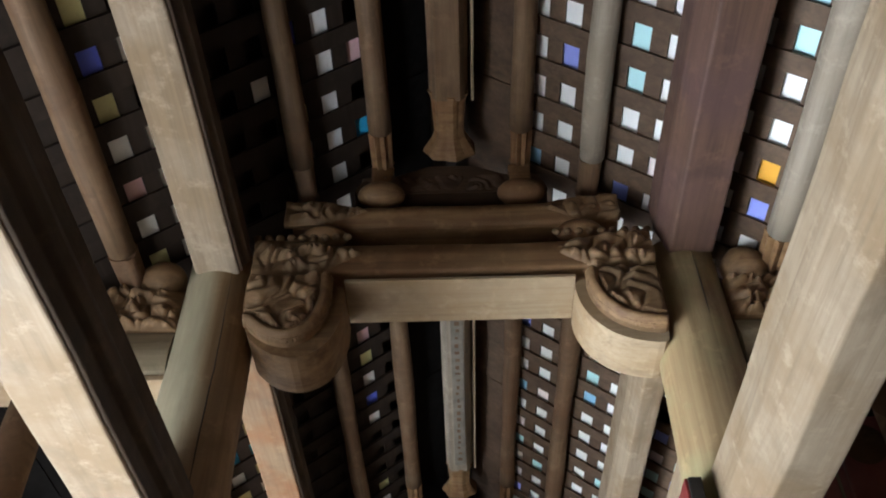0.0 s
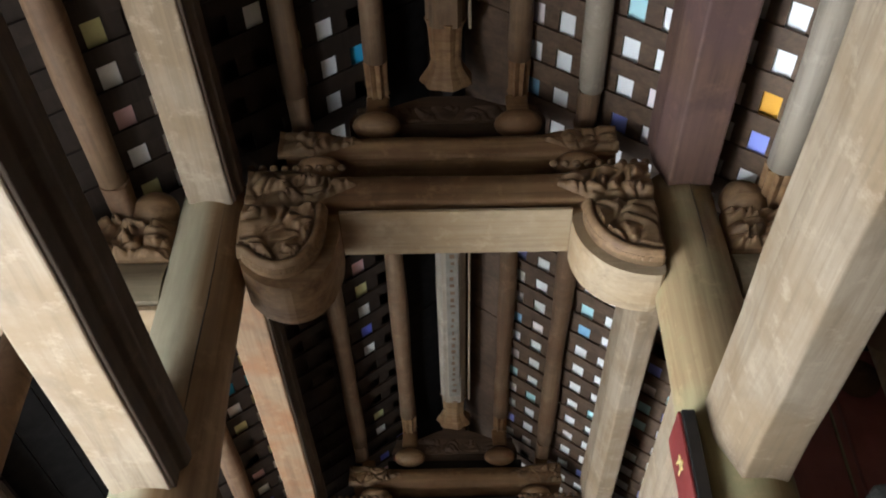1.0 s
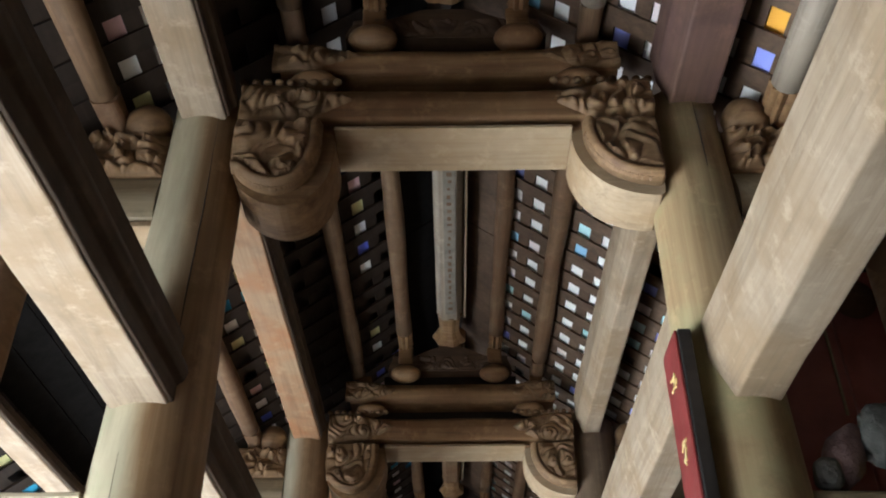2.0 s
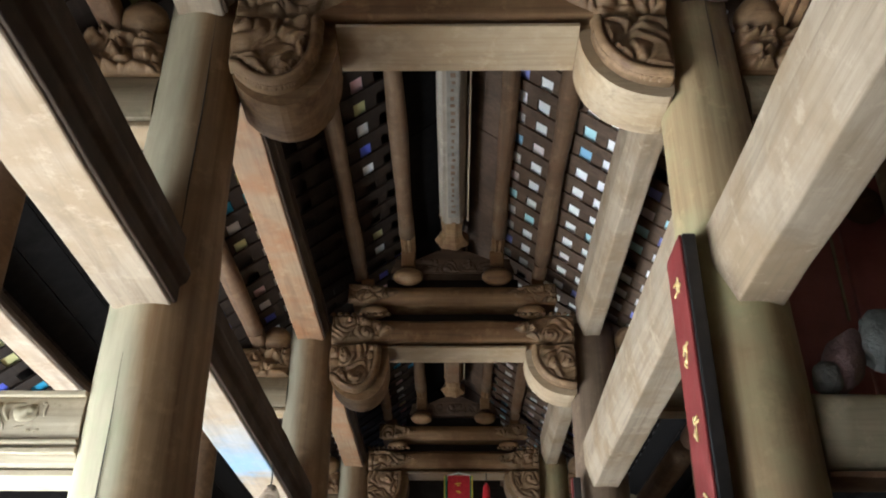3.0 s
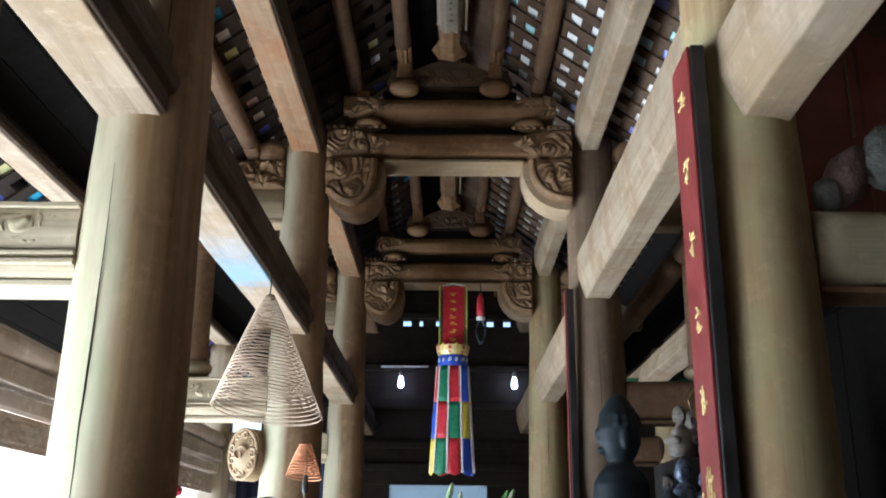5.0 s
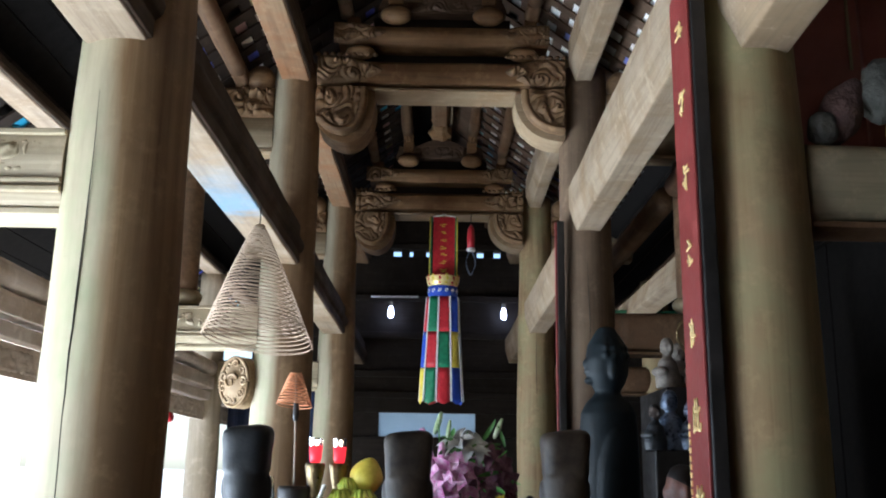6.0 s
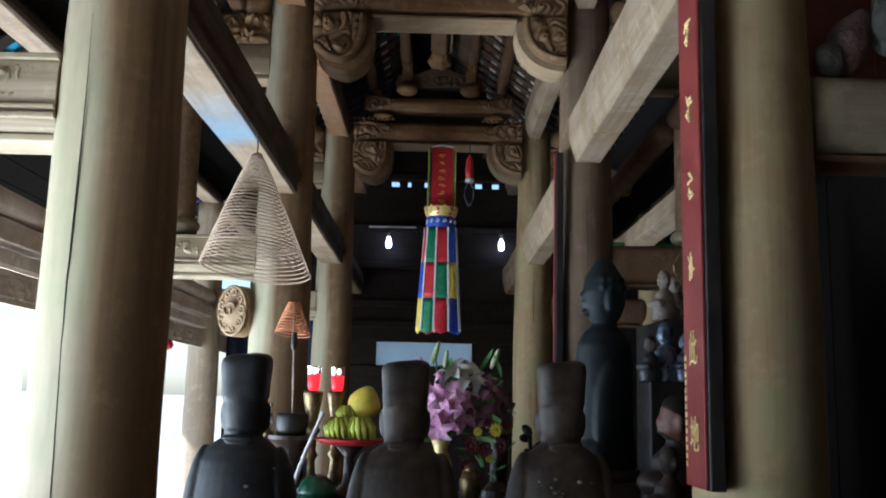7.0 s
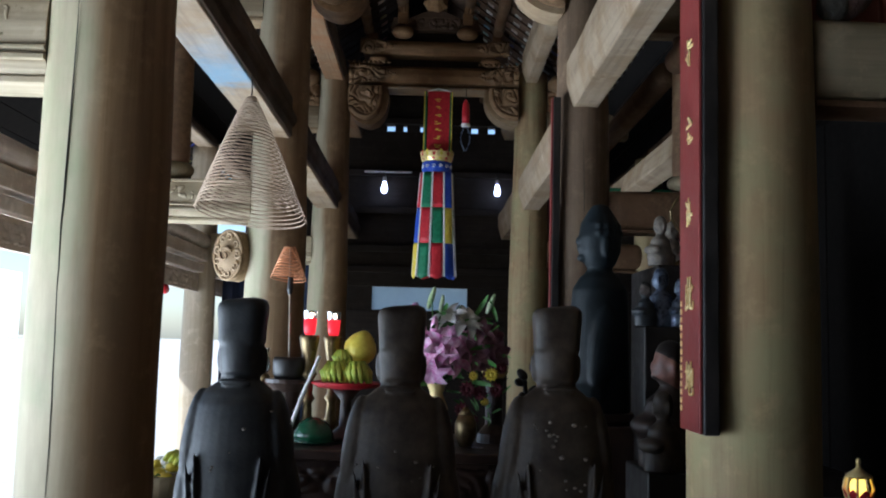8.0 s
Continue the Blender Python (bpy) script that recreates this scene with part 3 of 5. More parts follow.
def log_mesh(y0, y1, r, seed):
    bm = lathe([(r * (0.96 + 0.06 * math.sin(k * 0.9 + seed)), (y1 - y0) * k / 14) for k in range(15)], segments=18)
    for v in bm.verts:
        v.co = Vector((v.co.x, v.co.z, -v.co.y)) + 0.009 * noise.noise_vector(v.co * 1.9 + Vector((seed, 0, 0)))
    return bm


def purlin(x, z, r, y0, y1, seed, fluted, grey):
    p = thing("purlin", (x, y0, z), "grey bleached round purlin log under the roof" if grey else "brown round purlin log under the roof", "beam", "purlins")
    end = 0.25
    part("log", log_mesh(0, y1 - y0 - end, r, seed), W_GREY_Y if grey else W_PURLIN, p, smooth=True)
    bm = lathe([(r * 1.02, 0), (r * 0.98, 0.03), (r * 0.92, end - 0.02), (r * 1.06, end)], segments=32, flutes=8 if fluted else 4, depth=0.28 if fluted else 0.14)
    for v in bm.verts:
        v.co = Vector((v.co.x, v.co.z + y1 - y0 - end, -v.co.y))
    part("carved_end", bm, W_PURLIN if not fluted else W_TRUSS, p, "fluted carved end")
    return p


for i, (y0, y1) in enumerate(BAYS):
    for k, (x, z, r) in enumerate(LOGS):
        purlin(x, z, r, y0 + 0.02, y1 + 0.10, i * 7 + k, k in (0, 1, 5), (i == 0 and k in (3, 5)))
    purlin(2.5, 3.67, 0.085, y0 + 0.02, y1 + 0.10, 40 + i, False, False)
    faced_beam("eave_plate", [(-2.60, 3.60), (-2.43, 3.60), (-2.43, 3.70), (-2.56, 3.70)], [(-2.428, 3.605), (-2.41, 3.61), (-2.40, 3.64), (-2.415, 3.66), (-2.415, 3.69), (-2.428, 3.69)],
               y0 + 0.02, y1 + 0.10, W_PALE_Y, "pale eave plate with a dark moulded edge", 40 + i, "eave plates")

for i, (y0, y1) in enumerate(BAYS):
    ridge = thing("ridge_beam", (0, y0, 5.26), "moulded brown ridge beam with a carved block at its end" if i != 1 else "pale moulded ridge beam with a written board beneath", "beam", "ridge beams")
    L = y1 - y0
    prof = [(-0.10, 0.16), (-0.10, 0.06), (-0.085, 0.055), (-0.085, 0.03), (-0.06, 0.0), (0.06, 0.0), (0.085, 0.03), (0.085, 0.055), (0.10, 0.06), (0.10, 0.16)]
    part("moulded_log", prism(prof, "y", 0.0, L - 0.34, 8, 0.004, i), W_PURLIN if i != 1 else W_GREY_Y, ridge)
    part("edge_board", box(0.115, 0, 0.05, 0.13, L - 0.3, 0.30, bevel=0.003), W_CROSS if i != 1 else W_BEAM_Y, ridge)
    block = lathe([(0.10, 0), (0.085, 0.05), (0.075, 0.26), (0.085, 0.30), (0.13, 0.38), (0.135, 0.40)], segments=28, flutes=7, depth=0.12)
    for v in block.verts:
        v.co = Vector((v.co.x * 1.1, v.co.z + L - 0.36, 0.07 - v.co.y * 0.8))
    part("carved_block", block, W_TRUSS, ridge, "fluted and flared carved block")
    if i == 1:
        bm = bmesh.new()
        add_box(bm, -0.032, 0.05, -0.012, 0.05, L - 0.45, -0.002, bevel=0.002)
        board = part("inscription_board", bm, M_INSCR, ridge, "narrow grey-tan board with a faded inscription")
        rnd = random.Random(5)
        for k in range(34):
            yy = 0.15 + k * 0.078
            bar = part("writing_bar", box(-0.004 + rnd.uniform(-0.006, 0.004), yy, -0.014, 0.018 + rnd.uniform(-0.006, 0.008), yy + rnd.uniform(0.02, 0.05), -0.0125), W_PURLIN, board)


# ---- trusses ----
def roof_truss(y, seed, label):
    tr = thing("roof_truss", (0, y, 4.3), label, "roof truss", "roof trusses")
    f, b, z = -0.15, 0.16, 0.05
    beam = [(b - 0.02, z), (b, z + 0.04), (b + 0.01, z + 0.13), (b - 0.03, z + 0.22), (0.05, z + 0.26), (-0.06, z + 0.26), (f - 0.03, z + 0.20), (f - 0.045, z + 0.12), (f - 0.03, z + 0.055), (f - 0.02, z + 0.034), (f + 0.05, z + 0.032), (f + 0.05, z)]
    part("lower_beam", prism(rounded(beam, 0.022, 3), "x", -0.94, 0.945, 22, 0.006, seed), W_TRUSS, tr)
    part("pale_soffit", prism(rounded([(f - 0.012, z - 0.022), (b - 0.02, z - 0.022), (b - 0.02, z - 0.002), (f - 0.012, z - 0.002)], 0.006), "x", -0.51, 0.575, 6), W_UNDER, tr, "pale flat underside plank")
    right = [(0.565, z - 0.025), (0.575, -0.10), (0.615, -0.20), (0.70, -0.295), (0.81, -0.345), (0.955, -0.365), (0.955, z - 0.025)]
    left = [(-0.505, z - 0.025), (-0.50, -0.12), (-0.53, -0.26), (-0.60, -0.36), (-0.71, -0.405), (-0.83, -0.37), (-0.93, -0.28), (-0.955, -0.18), (-0.955, z - 0.025)]
    for k, outline in enumerate((left, right)):
        smooth_line = rounded(outline, 0.05, 3)
        part("bracket", prism(smooth_line, "y", f + 0.005, b - 0.04, 3), W_UNDER if k else W_CARVE, tr, "smooth rounded corbel bracket")
        c = Vector((0.955 if k else -0.955, z - 0.025))
        inner = [tuple(c + (Vector(p) - c) * 0.87) for p in smooth_line]
        part("bracket_face", prism(inner, "y", f - 0.055, f + 0.004, 2), W_CARVE, tr, "carved bracket face behind a dark groove")
        x0, x1 = (-0.94, -0.52) if not k else (0.58, 0.94)
        tagged(part("scroll_carving", carving(seed * 5 + k, x0, x1, f - 0.065, -0.42, 0.03, 5, 0.035, outline=inner, wide=True), W_CARVE, tr, "deeply carved cloud and dragon scrolls", True), kind="stuff")
        x0, x1 = (-0.95, -0.42) if not k else (0.46, 0.95)
        tagged(part("beam_carving", carving(seed * 5 + 2 + k, x0, x1, f - 0.045, z + 0.01, z + 0.25, 7, 0.038, point=-1 if k else 1), W_CARVE, tr, "scroll carving on the beam end", True), kind="stuff")
        row = bmesh.new()
        for n in range(9):
            add_ball(row, ((x0 if not k else x1) + (0.055 if not k else -0.055) * n, f - 0.03, z + 0.262), (0.022, 0.02, 0.016), 8, 6)
        tagged(part("beading", row, W_CARVE, tr, smooth=True), kind="stuff")
    up = rounded([(f + 0.01, 0.42), (b - 0.04, 0.42), (b - 0.02, 0.52), (b - 0.06, 0.59), (f + 0.03, 0.59), (f - 0.02, 0.51)], 0.03)
    part("upper_beam", prism(up, "x", -0.80, 0.83, 16, 0.006, seed + 2), W_TRUSS, tr)
    for side in (-1, 1):
        part("boss", ball((side * 0.63, f + 0.02, 0.355), (0.115, 0.075, 0.055), 20, 12), W_TRUSS, tr, "smooth cushion-shaped bearing block", True)
        part("boss", ball((side * 0.365, f + 0.05, 0.69), (0.125, 0.08, 0.075), 20, 12), W_TRUSS, tr, "smooth cushion-shaped bearing block", True)
        a = side * 0.62
        tagged(part("upper_carving", carving(seed * 7 + side, a - 0.22, a + 0.22, f - 0.015, 0.43, 0.60, 7, 0.025, point=-side), W_CARVE, tr, "scroll carving on the beam end", True), kind="stuff")
        part("strut", prism(rounded([(side * 0.70 - 0.05, f + 0.07), (side * 0.70 + 0.05, f + 0.07), (side * 0.70 + 0.05, b - 0.06), (side * 0.70 - 0.05, b - 0.06)], 0.015), "z", 0.58, 0.68, 2), W_TRUSS, tr)
        part("strut", prism(rounded([(side * 0.37 - 0.06, f + 0.07), (side * 0.37 + 0.06, f + 0.07), (side * 0.37 + 0.06, b - 0.06), (side * 0.37 - 0.06, b - 0.06)], 0.015), "z", 0.80, 0.94, 2), W_TRUSS, tr)
    top = rounded([(-0.52, 0.735), (0.52, 0.735), (0.48, 0.84), (0.30, 0.87), (0.12, 0.95), (-0.12, 0.95), (-0.30, 0.87), (-0.48, 0.84)], 0.03)
    part("collar", prism(top, "y", f + 0.08, b - 0.05, 2), W_RAFTER, tr, "dark carved collar board")
    tagged(part("collar_carving", carving(seed * 9, -0.48, 0.48, f + 0.075, 0.74, 0.88, 8, 0.02), W_RAFTER, tr, "scroll carving", True), kind="stuff")
    web = bmesh.new()
    add_box(web, -0.70, 0.05, 0.28, 0.70, 0.075, 0.44)
    part("web_board", web, W_DARK_X, tr)
    web = bmesh.new()
    add_box(web, -0.55, 0.05, 0.58, 0.55, 0.075, 0.74)
    part("web_board", web, W_DARK_X, tr)
    return tr


for i, y in enumerate(ROWS):
    roof_truss(y, 2 + i, "carved timber roof truss of stacked beams with scrolled brackets")


# ---- aisle framing ----
def aisle_frame(side, y, seed):
    x0, x1 = (1.30, 2.40)
    def sx(v):
        return side * v
    word = "daylit" if side < 0 else "shaded"
    low = thing("aisle_beam", (0, y, 2.5), f"{word} carved cross beam between nave and aisle columns", "beam", "aisle beams")
    prof = rounded([(-0.11, -0.14), (0.11, -0.14), (0.13, 0.0), (0.11, 0.15), (-0.11, 0.15), (-0.135, 0.03)], 0.04 if side < 0 else 0.09, 3 if side < 0 else 6)
    # wood lightened for daylight on the open side, browner for shade opposite
    part("beam", prism(prof, "x", sx(x0), sx(x1), 10, 0.006, seed), W_DAYLIT_X if side < 0 else W_CROSS if y < 4 else W_PURLIN, low, smooth=side > 0)
    part("soffit", box(min(sx(x0), sx(x1)), -0.10, -0.165, max(sx(x0), sx(x1)), 0.10, -0.142, bevel=0.004), W_DAYLIT_X if side < 0 else W_PURLIN, low, "plank standing in for the underside of the beam")
    a, b = sorted((sx(1.30), sx(1.95)))
    if side < 0:
        tagged(part("relief", carving(seed * 3, a, b, -0.126, -0.03, 0.10, 12, 0.004), W_DAYLIT_X, low, "shallow floral relief", True), kind="stuff")
        for z0, z1 in ((-0.095, -0.075), (-0.06, -0.045), (0.115, 0.135)):
            part("moulding", prism(rounded([(-0.142, z0), (-0.118, z0), (-0.118, z1), (-0.142, z1)], 0.005), "x", sx(1.30), sx(2.40), 6, 0.004, seed), W_DAYLIT_X, low)
    up = thing("aisle_truss", (0, y, 4.0), f"{word} upper aisle beam heaped with carving", "roof truss", "aisle trusses")
    prof2 = rounded([(-0.10, -0.13), (0.10, -0.13), (0.12, 0.0), (0.08, 0.13), (-0.08, 0.13), (-0.12, 0.0)], 0.035)
    part("beam", prism(prof2, "x", sx(1.28), sx(2.2), 10, 0.005, seed + 1), W_CROSS, up)
    part("soffit", box(min(sx(1.28), sx(2.2)), -0.09, -0.16, max(sx(1.28), sx(2.2)), 0.09, -0.132, bevel=0.004), W_UNDER, up)
    a, b = sorted((sx(1.28), sx(1.75)))
    tagged(part("carving", carving(seed * 11, a, b, -0.10, 0.12, 0.36, 10, 0.06), W_CARVE, up, "dense carved scrollwork", True), kind="stuff")
    part("carved_core", prism([(a, -0.06), (b, -0.06), (b, 0.10), (a, 0.10)], "z", 0.12, 0.36, 3, 0.02, seed), W_CARVE, up)
    part("round_boss", ball((sx(1.40), -0.08, 0.43), (0.115, 0.10, 0.11), 18, 12, lump=0.01), W_CARVE, up, "round carved boss", True)
    part("cushion", ball((sx(1.68), -0.12, 0.17), (0.13, 0.08, 0.055), 18, 10), W_CROSS, up, "", True)
    post = thing("strut_post", (sx(1.88), y, 2.65), "short round strut post on a cushion block", "post", "strut posts")
    part("cushion", ball((0, 0, 0.07), (0.13, 0.12, 0.075), 18, 10), W_CROSS, post, "swollen cushion block", True)
    part("shaft", lathe([(0.09, 0.12), (0.092, 0.2), (0.088, 1.0), (0.085, 1.18)], segments=18), W_PURLIN, post, smooth=True)


for i, y in enumerate(ROWS):
    aisle_frame(-1, y, 3 + i)
    aisle_frame(1, y, 8 + i)

for i, (y0, y1) in enumerate(BAYS):
    bm = prism(rounded([(-2.60, 2.20), (-2.46, 2.20), (-2.45, 2.29), (-2.60, 2.29)], 0.012), "y", y0, y1, 6, 0.004, i)
    solid("eave_beam", bm, W_LIT_EAVE, "pale eave beam over the open side", "beam", "eave beams")
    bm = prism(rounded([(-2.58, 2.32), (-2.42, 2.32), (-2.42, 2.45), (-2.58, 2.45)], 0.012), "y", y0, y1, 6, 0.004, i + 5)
    solid("eave_beam", bm, W_LIT_EAVE, "pale upper eave beam over the open side", "beam", "eave beams")
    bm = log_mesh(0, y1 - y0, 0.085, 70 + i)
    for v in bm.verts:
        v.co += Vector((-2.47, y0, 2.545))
    solid("eave_log", bm, W_LIT_EAVE, "pale round log lying on the eave beams", "beam", "eave logs", smooth=True)
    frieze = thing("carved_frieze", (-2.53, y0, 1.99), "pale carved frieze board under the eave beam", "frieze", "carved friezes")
    part("board", box(-0.02, 0, 0.0, 0.02, y1 - y0, 0.20, bevel=0.004), W_LIT_EAVE, frieze)
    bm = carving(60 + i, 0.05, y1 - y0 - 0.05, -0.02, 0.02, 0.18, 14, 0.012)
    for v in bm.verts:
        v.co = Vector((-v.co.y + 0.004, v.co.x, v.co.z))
    tagged(part("relief", bm, W_LIT_EAVE, frieze, "", True), kind="stuff")
    bm = lathe([(0.095, 0), (0.10, 0.5 * (y1 - y0)), (0.092, y1 - y0)], segments=18)
    for v in bm.verts:
        v.co = Vector((v.co.x + 1.78, v.co.z + y0, 3.60 - v.co.y))
    solid("aisle_purlin", bm, W_PURLIN, "dark round purlin log over the shaded aisle", "beam", "aisle purlins", smooth=True)
    timber("aisle_tie", [(1.86, 3.0), (2.02, 2.94), (2.12, 3.06), (2.10, 3.2), (1.90, 3.2)], y0, y1, W_BEAM_Y, "pale chamfered tie beam over the shaded aisle", 50 + i, "aisle ties")


def carved_medallion(x, y, z):
    t = thing("carved_bracket", (x, y, z), "pale grey carved scroll bracket against the column side", "bracket")
    t.rotation_euler = (0, 0, radians(-30))
    bm = lathe([(0.02, -0.035), (0.06, -0.03), (0.11, -0.016), (0.145, 0), (0.165, 0.03), (0.165, 0.12), (0.14, 0.15)], segments=28)
    for v in bm.verts:
        v.co = Vector((v.co.x * 0.82, v.co.z - 0.08, v.co.y * 1.12))
    part("disc", bm, W_UNDER, t)
    def curl(cx, cz, r, a0, way):
        pts = [(cx + r * (1 - q / 15) * math.cos(a0 + way * q * 0.62), -0.088 - 0.30 * max(0.0, 0.11 - math.hypot(cx, cz)) - 0.010 * q / 13, cz + r * (1 - q / 15) * math.sin(a0 + way * q * 0.62)) for q in range(14)]
        return tube(pts, 0.011, 6, lambda f: 1.15 - 0.6 * f)
    for k in range(9):
        a = k * 2 * math.pi / 9
        part("scroll", curl(0.095 * math.cos(a), 0.13 * math.sin(a), 0.036, a + 2.0, 1 if k % 2 else -1), W_UNDER, t, "", True)
    part("scroll", curl(0.0, 0.0, 0.062, 0.4, 1), W_UNDER, t, "large middle scroll", True)
    part("rim", tube([(0.128 * math.cos(q * 0.2618), -0.085, 0.175 * math.sin(q * 0.2618)) for q in range(25)], 0.013, 6), W_UNDER, t, "", True)


carved_medallion(-1.40, 6.70, 2.09)

# red boarding and rockwork over the shaded cross beam
red = thing("partition_2", (1.33, 3.33, 2.70), "dull red lacquered boards above the cross beam", "partition", kind="structure")
for k in range(5):
    part("board", box(0.0 + 0.34 * k, 0, 0, 0.33 + 0.34 * k, 0.035, 1.05, bevel=0.006), M_REDPANEL, red)
part("bead", box(0.28, -0.012, 0.35, 0.292, -0.001, 1.0, bevel=0.003), W_CROSS, red, "thin pale bead")


def rock(x, y, z, sx, sy, sz, mat, seed, label):
    bm = ball((0, 0, 0), (sx, sy, sz), 22, 14)
    for v in bm.verts:
        v.co *= 1 + 0.30 * noise.noise(v.co * 9 + Vector((seed, 0, 0))) + 0.14 * noise.noise(v.co * 27)
    ob = solid("rock", bm, mat, label, "rock", "rockwork", smooth=True)
    ob.location = (x, y, z)
    ob.rotation_euler = (0.2, 0.35 * seed, 0.3 * seed)


rock(1.66, 3.12, 2.87, 0.15, 0.07, 0.13, M_STONE, 1.0, "grey-green painted rockwork lump on the cross beam")
rock(1.47, 3.11, 2.78, 0.085, 0.055, 0.13, M_PINKROCK, 0.9, "dull pink painted rockwork lump on the cross beam")
rock(1.375, 3.09, 2.71, 0.06, 0.05, 0.06, M_STONE, 3.0, "pale rockwork lump on the cross beam")
rock(1.86, 3.12, 2.80, 0.13, 0.07, 0.14, M_STONE, 2.2, "grey painted rockwork lump on the cross beam")
rock(1.62, 3.06, 2.69, 0.045, 0.03, 0.025, M_YELLOW, 4.0, "small yellow painted lump on the cross beam")


# ---- statues ----
def figure(name, rows, place, mat, label, flat=0.62, extra=(), voxel=0.011, turn=0.0, group="", hat=None):
    """A carved figure: a turned body of elliptical section, with limbs and head merged into one skin."""
    bm = lathe(rows, segments=32)
    for v in bm.verts:
        v.co.y *= flat if v.co.z < rows[-1][1] * 0.8 else 0.9
    for at, size, ang in extra:
        add_ball(bm, at, size, 16, 10, Matrix.Rotation(radians(ang), 4, "Y"))
    if hat:
        hat(bm)
    ob = solid(name, bm, mat, label, "statue", group, smooth=True)
    r = ob.modifiers.new("skin", "REMESH")
    r.mode, r.voxel_size, r.use_smooth_shade = "VOXEL", voxel, True
    s = ob.modifiers.new("soften", "SMOOTH")
    s.iterations, s.factor = 3, 0.5
    ob.location = place
    ob.rotation_euler = (0, 0, radians(turn))
    return ob


MONK = [(0.225, 0.0), (0.228, 0.10), (0.222, 0.25), (0.212, 0.38), (0.20, 0.455), (0.182, 0.515), (0.152, 0.56), (0.112, 0.592), (0.082, 0.612),
        (0.084, 0.622), (0.082, 0.63), (0.083, 0.645), (0.088, 0.68), (0.092, 0.71), (0.093, 0.77), (0.09, 0.80)]
MONK_LUMPS = [((s * 0.182, 0.0, 0.36), (0.052, 0.085, 0.22), -s * 7) for s in (-1, 1)] + [((s * 0.208, 0.03, 0.15), (0.055, 0.10, 0.20), -s * 6) for s in (-1, 1)] \
    + [((s * 0.094, 0.015, 0.69), (0.013, 0.024, 0.058), s * 3) for s in (-1, 1)] + [((0, 0.16, 0.06), (0.24, 0.16, 0.10), 0)] \
    + [((s * 0.125, -0.128, 0.15), (0.011, 0.022, 0.18), s * 4) for s in (-1, 1)] + [((s * 0.155, -0.118, 0.12), (0.010, 0.020, 0.17), s * 7) for s in (-1, 1)] \
    + [((0, -0.078, 0.606), (0.074, 0.02, 0.014), 0)]


def tall_hat(bm):
    """A flat-topped hat of squarish section, a little wider at its top."""
    rings = []
    for w, z in ((0.078, 0.758), (0.0935, 0.766), (0.095, 0.79), (0.097, 0.84), (0.102, 0.89), (0.102, 0.915), (0.096, 0.934), (0.08, 0.944), (0.05, 0.949)):
        ring = []
        for k in range(36):
            a = 2 * math.pi * k / 36
            c, d = math.cos(a), math.sin(a)
            ring.append(bm.verts.new((w * math.copysign(abs(c) ** 0.62, c), 0.86 * w * math.copysign(abs(d) ** 0.62, d), z + 0.006 * c * (z > 0.9))))
        rings.append(ring)
    for r0, r1 in zip(rings, rings[1:]):
        for k in range(36):
            bm.faces.new((r0[k], r0[(k + 1) % 36], r1[(k + 1) % 36], r1[k]))
    bm.faces.new(rings[0][::-1])
    bm.faces.new(rings[-1])


plinth = thing("statue_plinth", (0, 3.95, 0), "low dark lacquered plinth under the seated statues", "plinth")
part("top", box(-1.06, -0.28, 0.66, 0.92, 0.36, 0.715, bevel=0.008), M_ALTAR, plinth)
part("body", box(-1.02, -0.22, 0.0, 0.88, 0.32, 0.66, bevel=0.008), M_ALTAR, plinth)
figure("statue", MONK, (-0.772, 3.9, 0.717), M_STATUE, "seated dark lacquered monk statue in a tall flat hat", extra=MONK_LUMPS, group="seated statues", voxel=0.008, hat=tall_hat, turn=-6)
figure("statue", MONK, (-0.106, 3.9, 0.704), M_STATUE_B, "seated grey-brown wooden monk statue in a tall flat hat", extra=MONK_LUMPS, group="seated statues", voxel=0.008, hat=tall_hat)
figure("statue", MONK, (0.545, 3.9, 0.717), M_STATUE_B, "seated worn brown monk statue with flaking gilding", extra=MONK_LUMPS, group="seated statues", voxel=0.008, hat=tall_hat, turn=4)
rnd = random.Random(3)
for cx, n in ((0.545, 20), (-0.106, 7), (-0.772, 5)):
    flakes = bmesh.new()
    for k in range(n):
        a, zz = rnd.gauss(0.0, 0.07), rnd.choice((0.95, 1.02, 1.16)) + rnd.gauss(0, 0.03)
        yy = 3.9 - 0.125 - 0.02 * math.cos(a * 9)
        s = rnd.uniform(0.004, 0.012)
        add_ball(flakes, (cx + a, yy + abs(a) * 0.25, zz), (s, 0.012, s * 0.7), 7, 5)
    ob = solid("gilding_flakes", flakes, M_PALEFIG, "small pale flakes of old gilding on the statue's back", "gilding", kind="stuff")

BUDDHA = [(0.20, 0.0), (0.197, 0.2), (0.190, 0.45), (0.186, 0.65), (0.176, 0.78), (0.135, 0.855), (0.09, 0.895), (0.080, 0.92), (0.105, 0.955),
          (0.135, 1.03), (0.142, 1.12), (0.125, 1.22), (0.09, 1.275), (0.075, 1.30), (0.055, 1.33), (0.02, 1.345)]
curls = [((0.128 * math.cos(a) * math.cos(e), 0.115 * math.sin(a) * math.cos(e), 1.13 + 0.145 * math.sin(e)), (0.027, 0.027, 0.027), 0)
         for e in (0.1, 0.45, 0.8, 1.15) for a in [k * 0.42 - 1.9 for k in range(11)]]
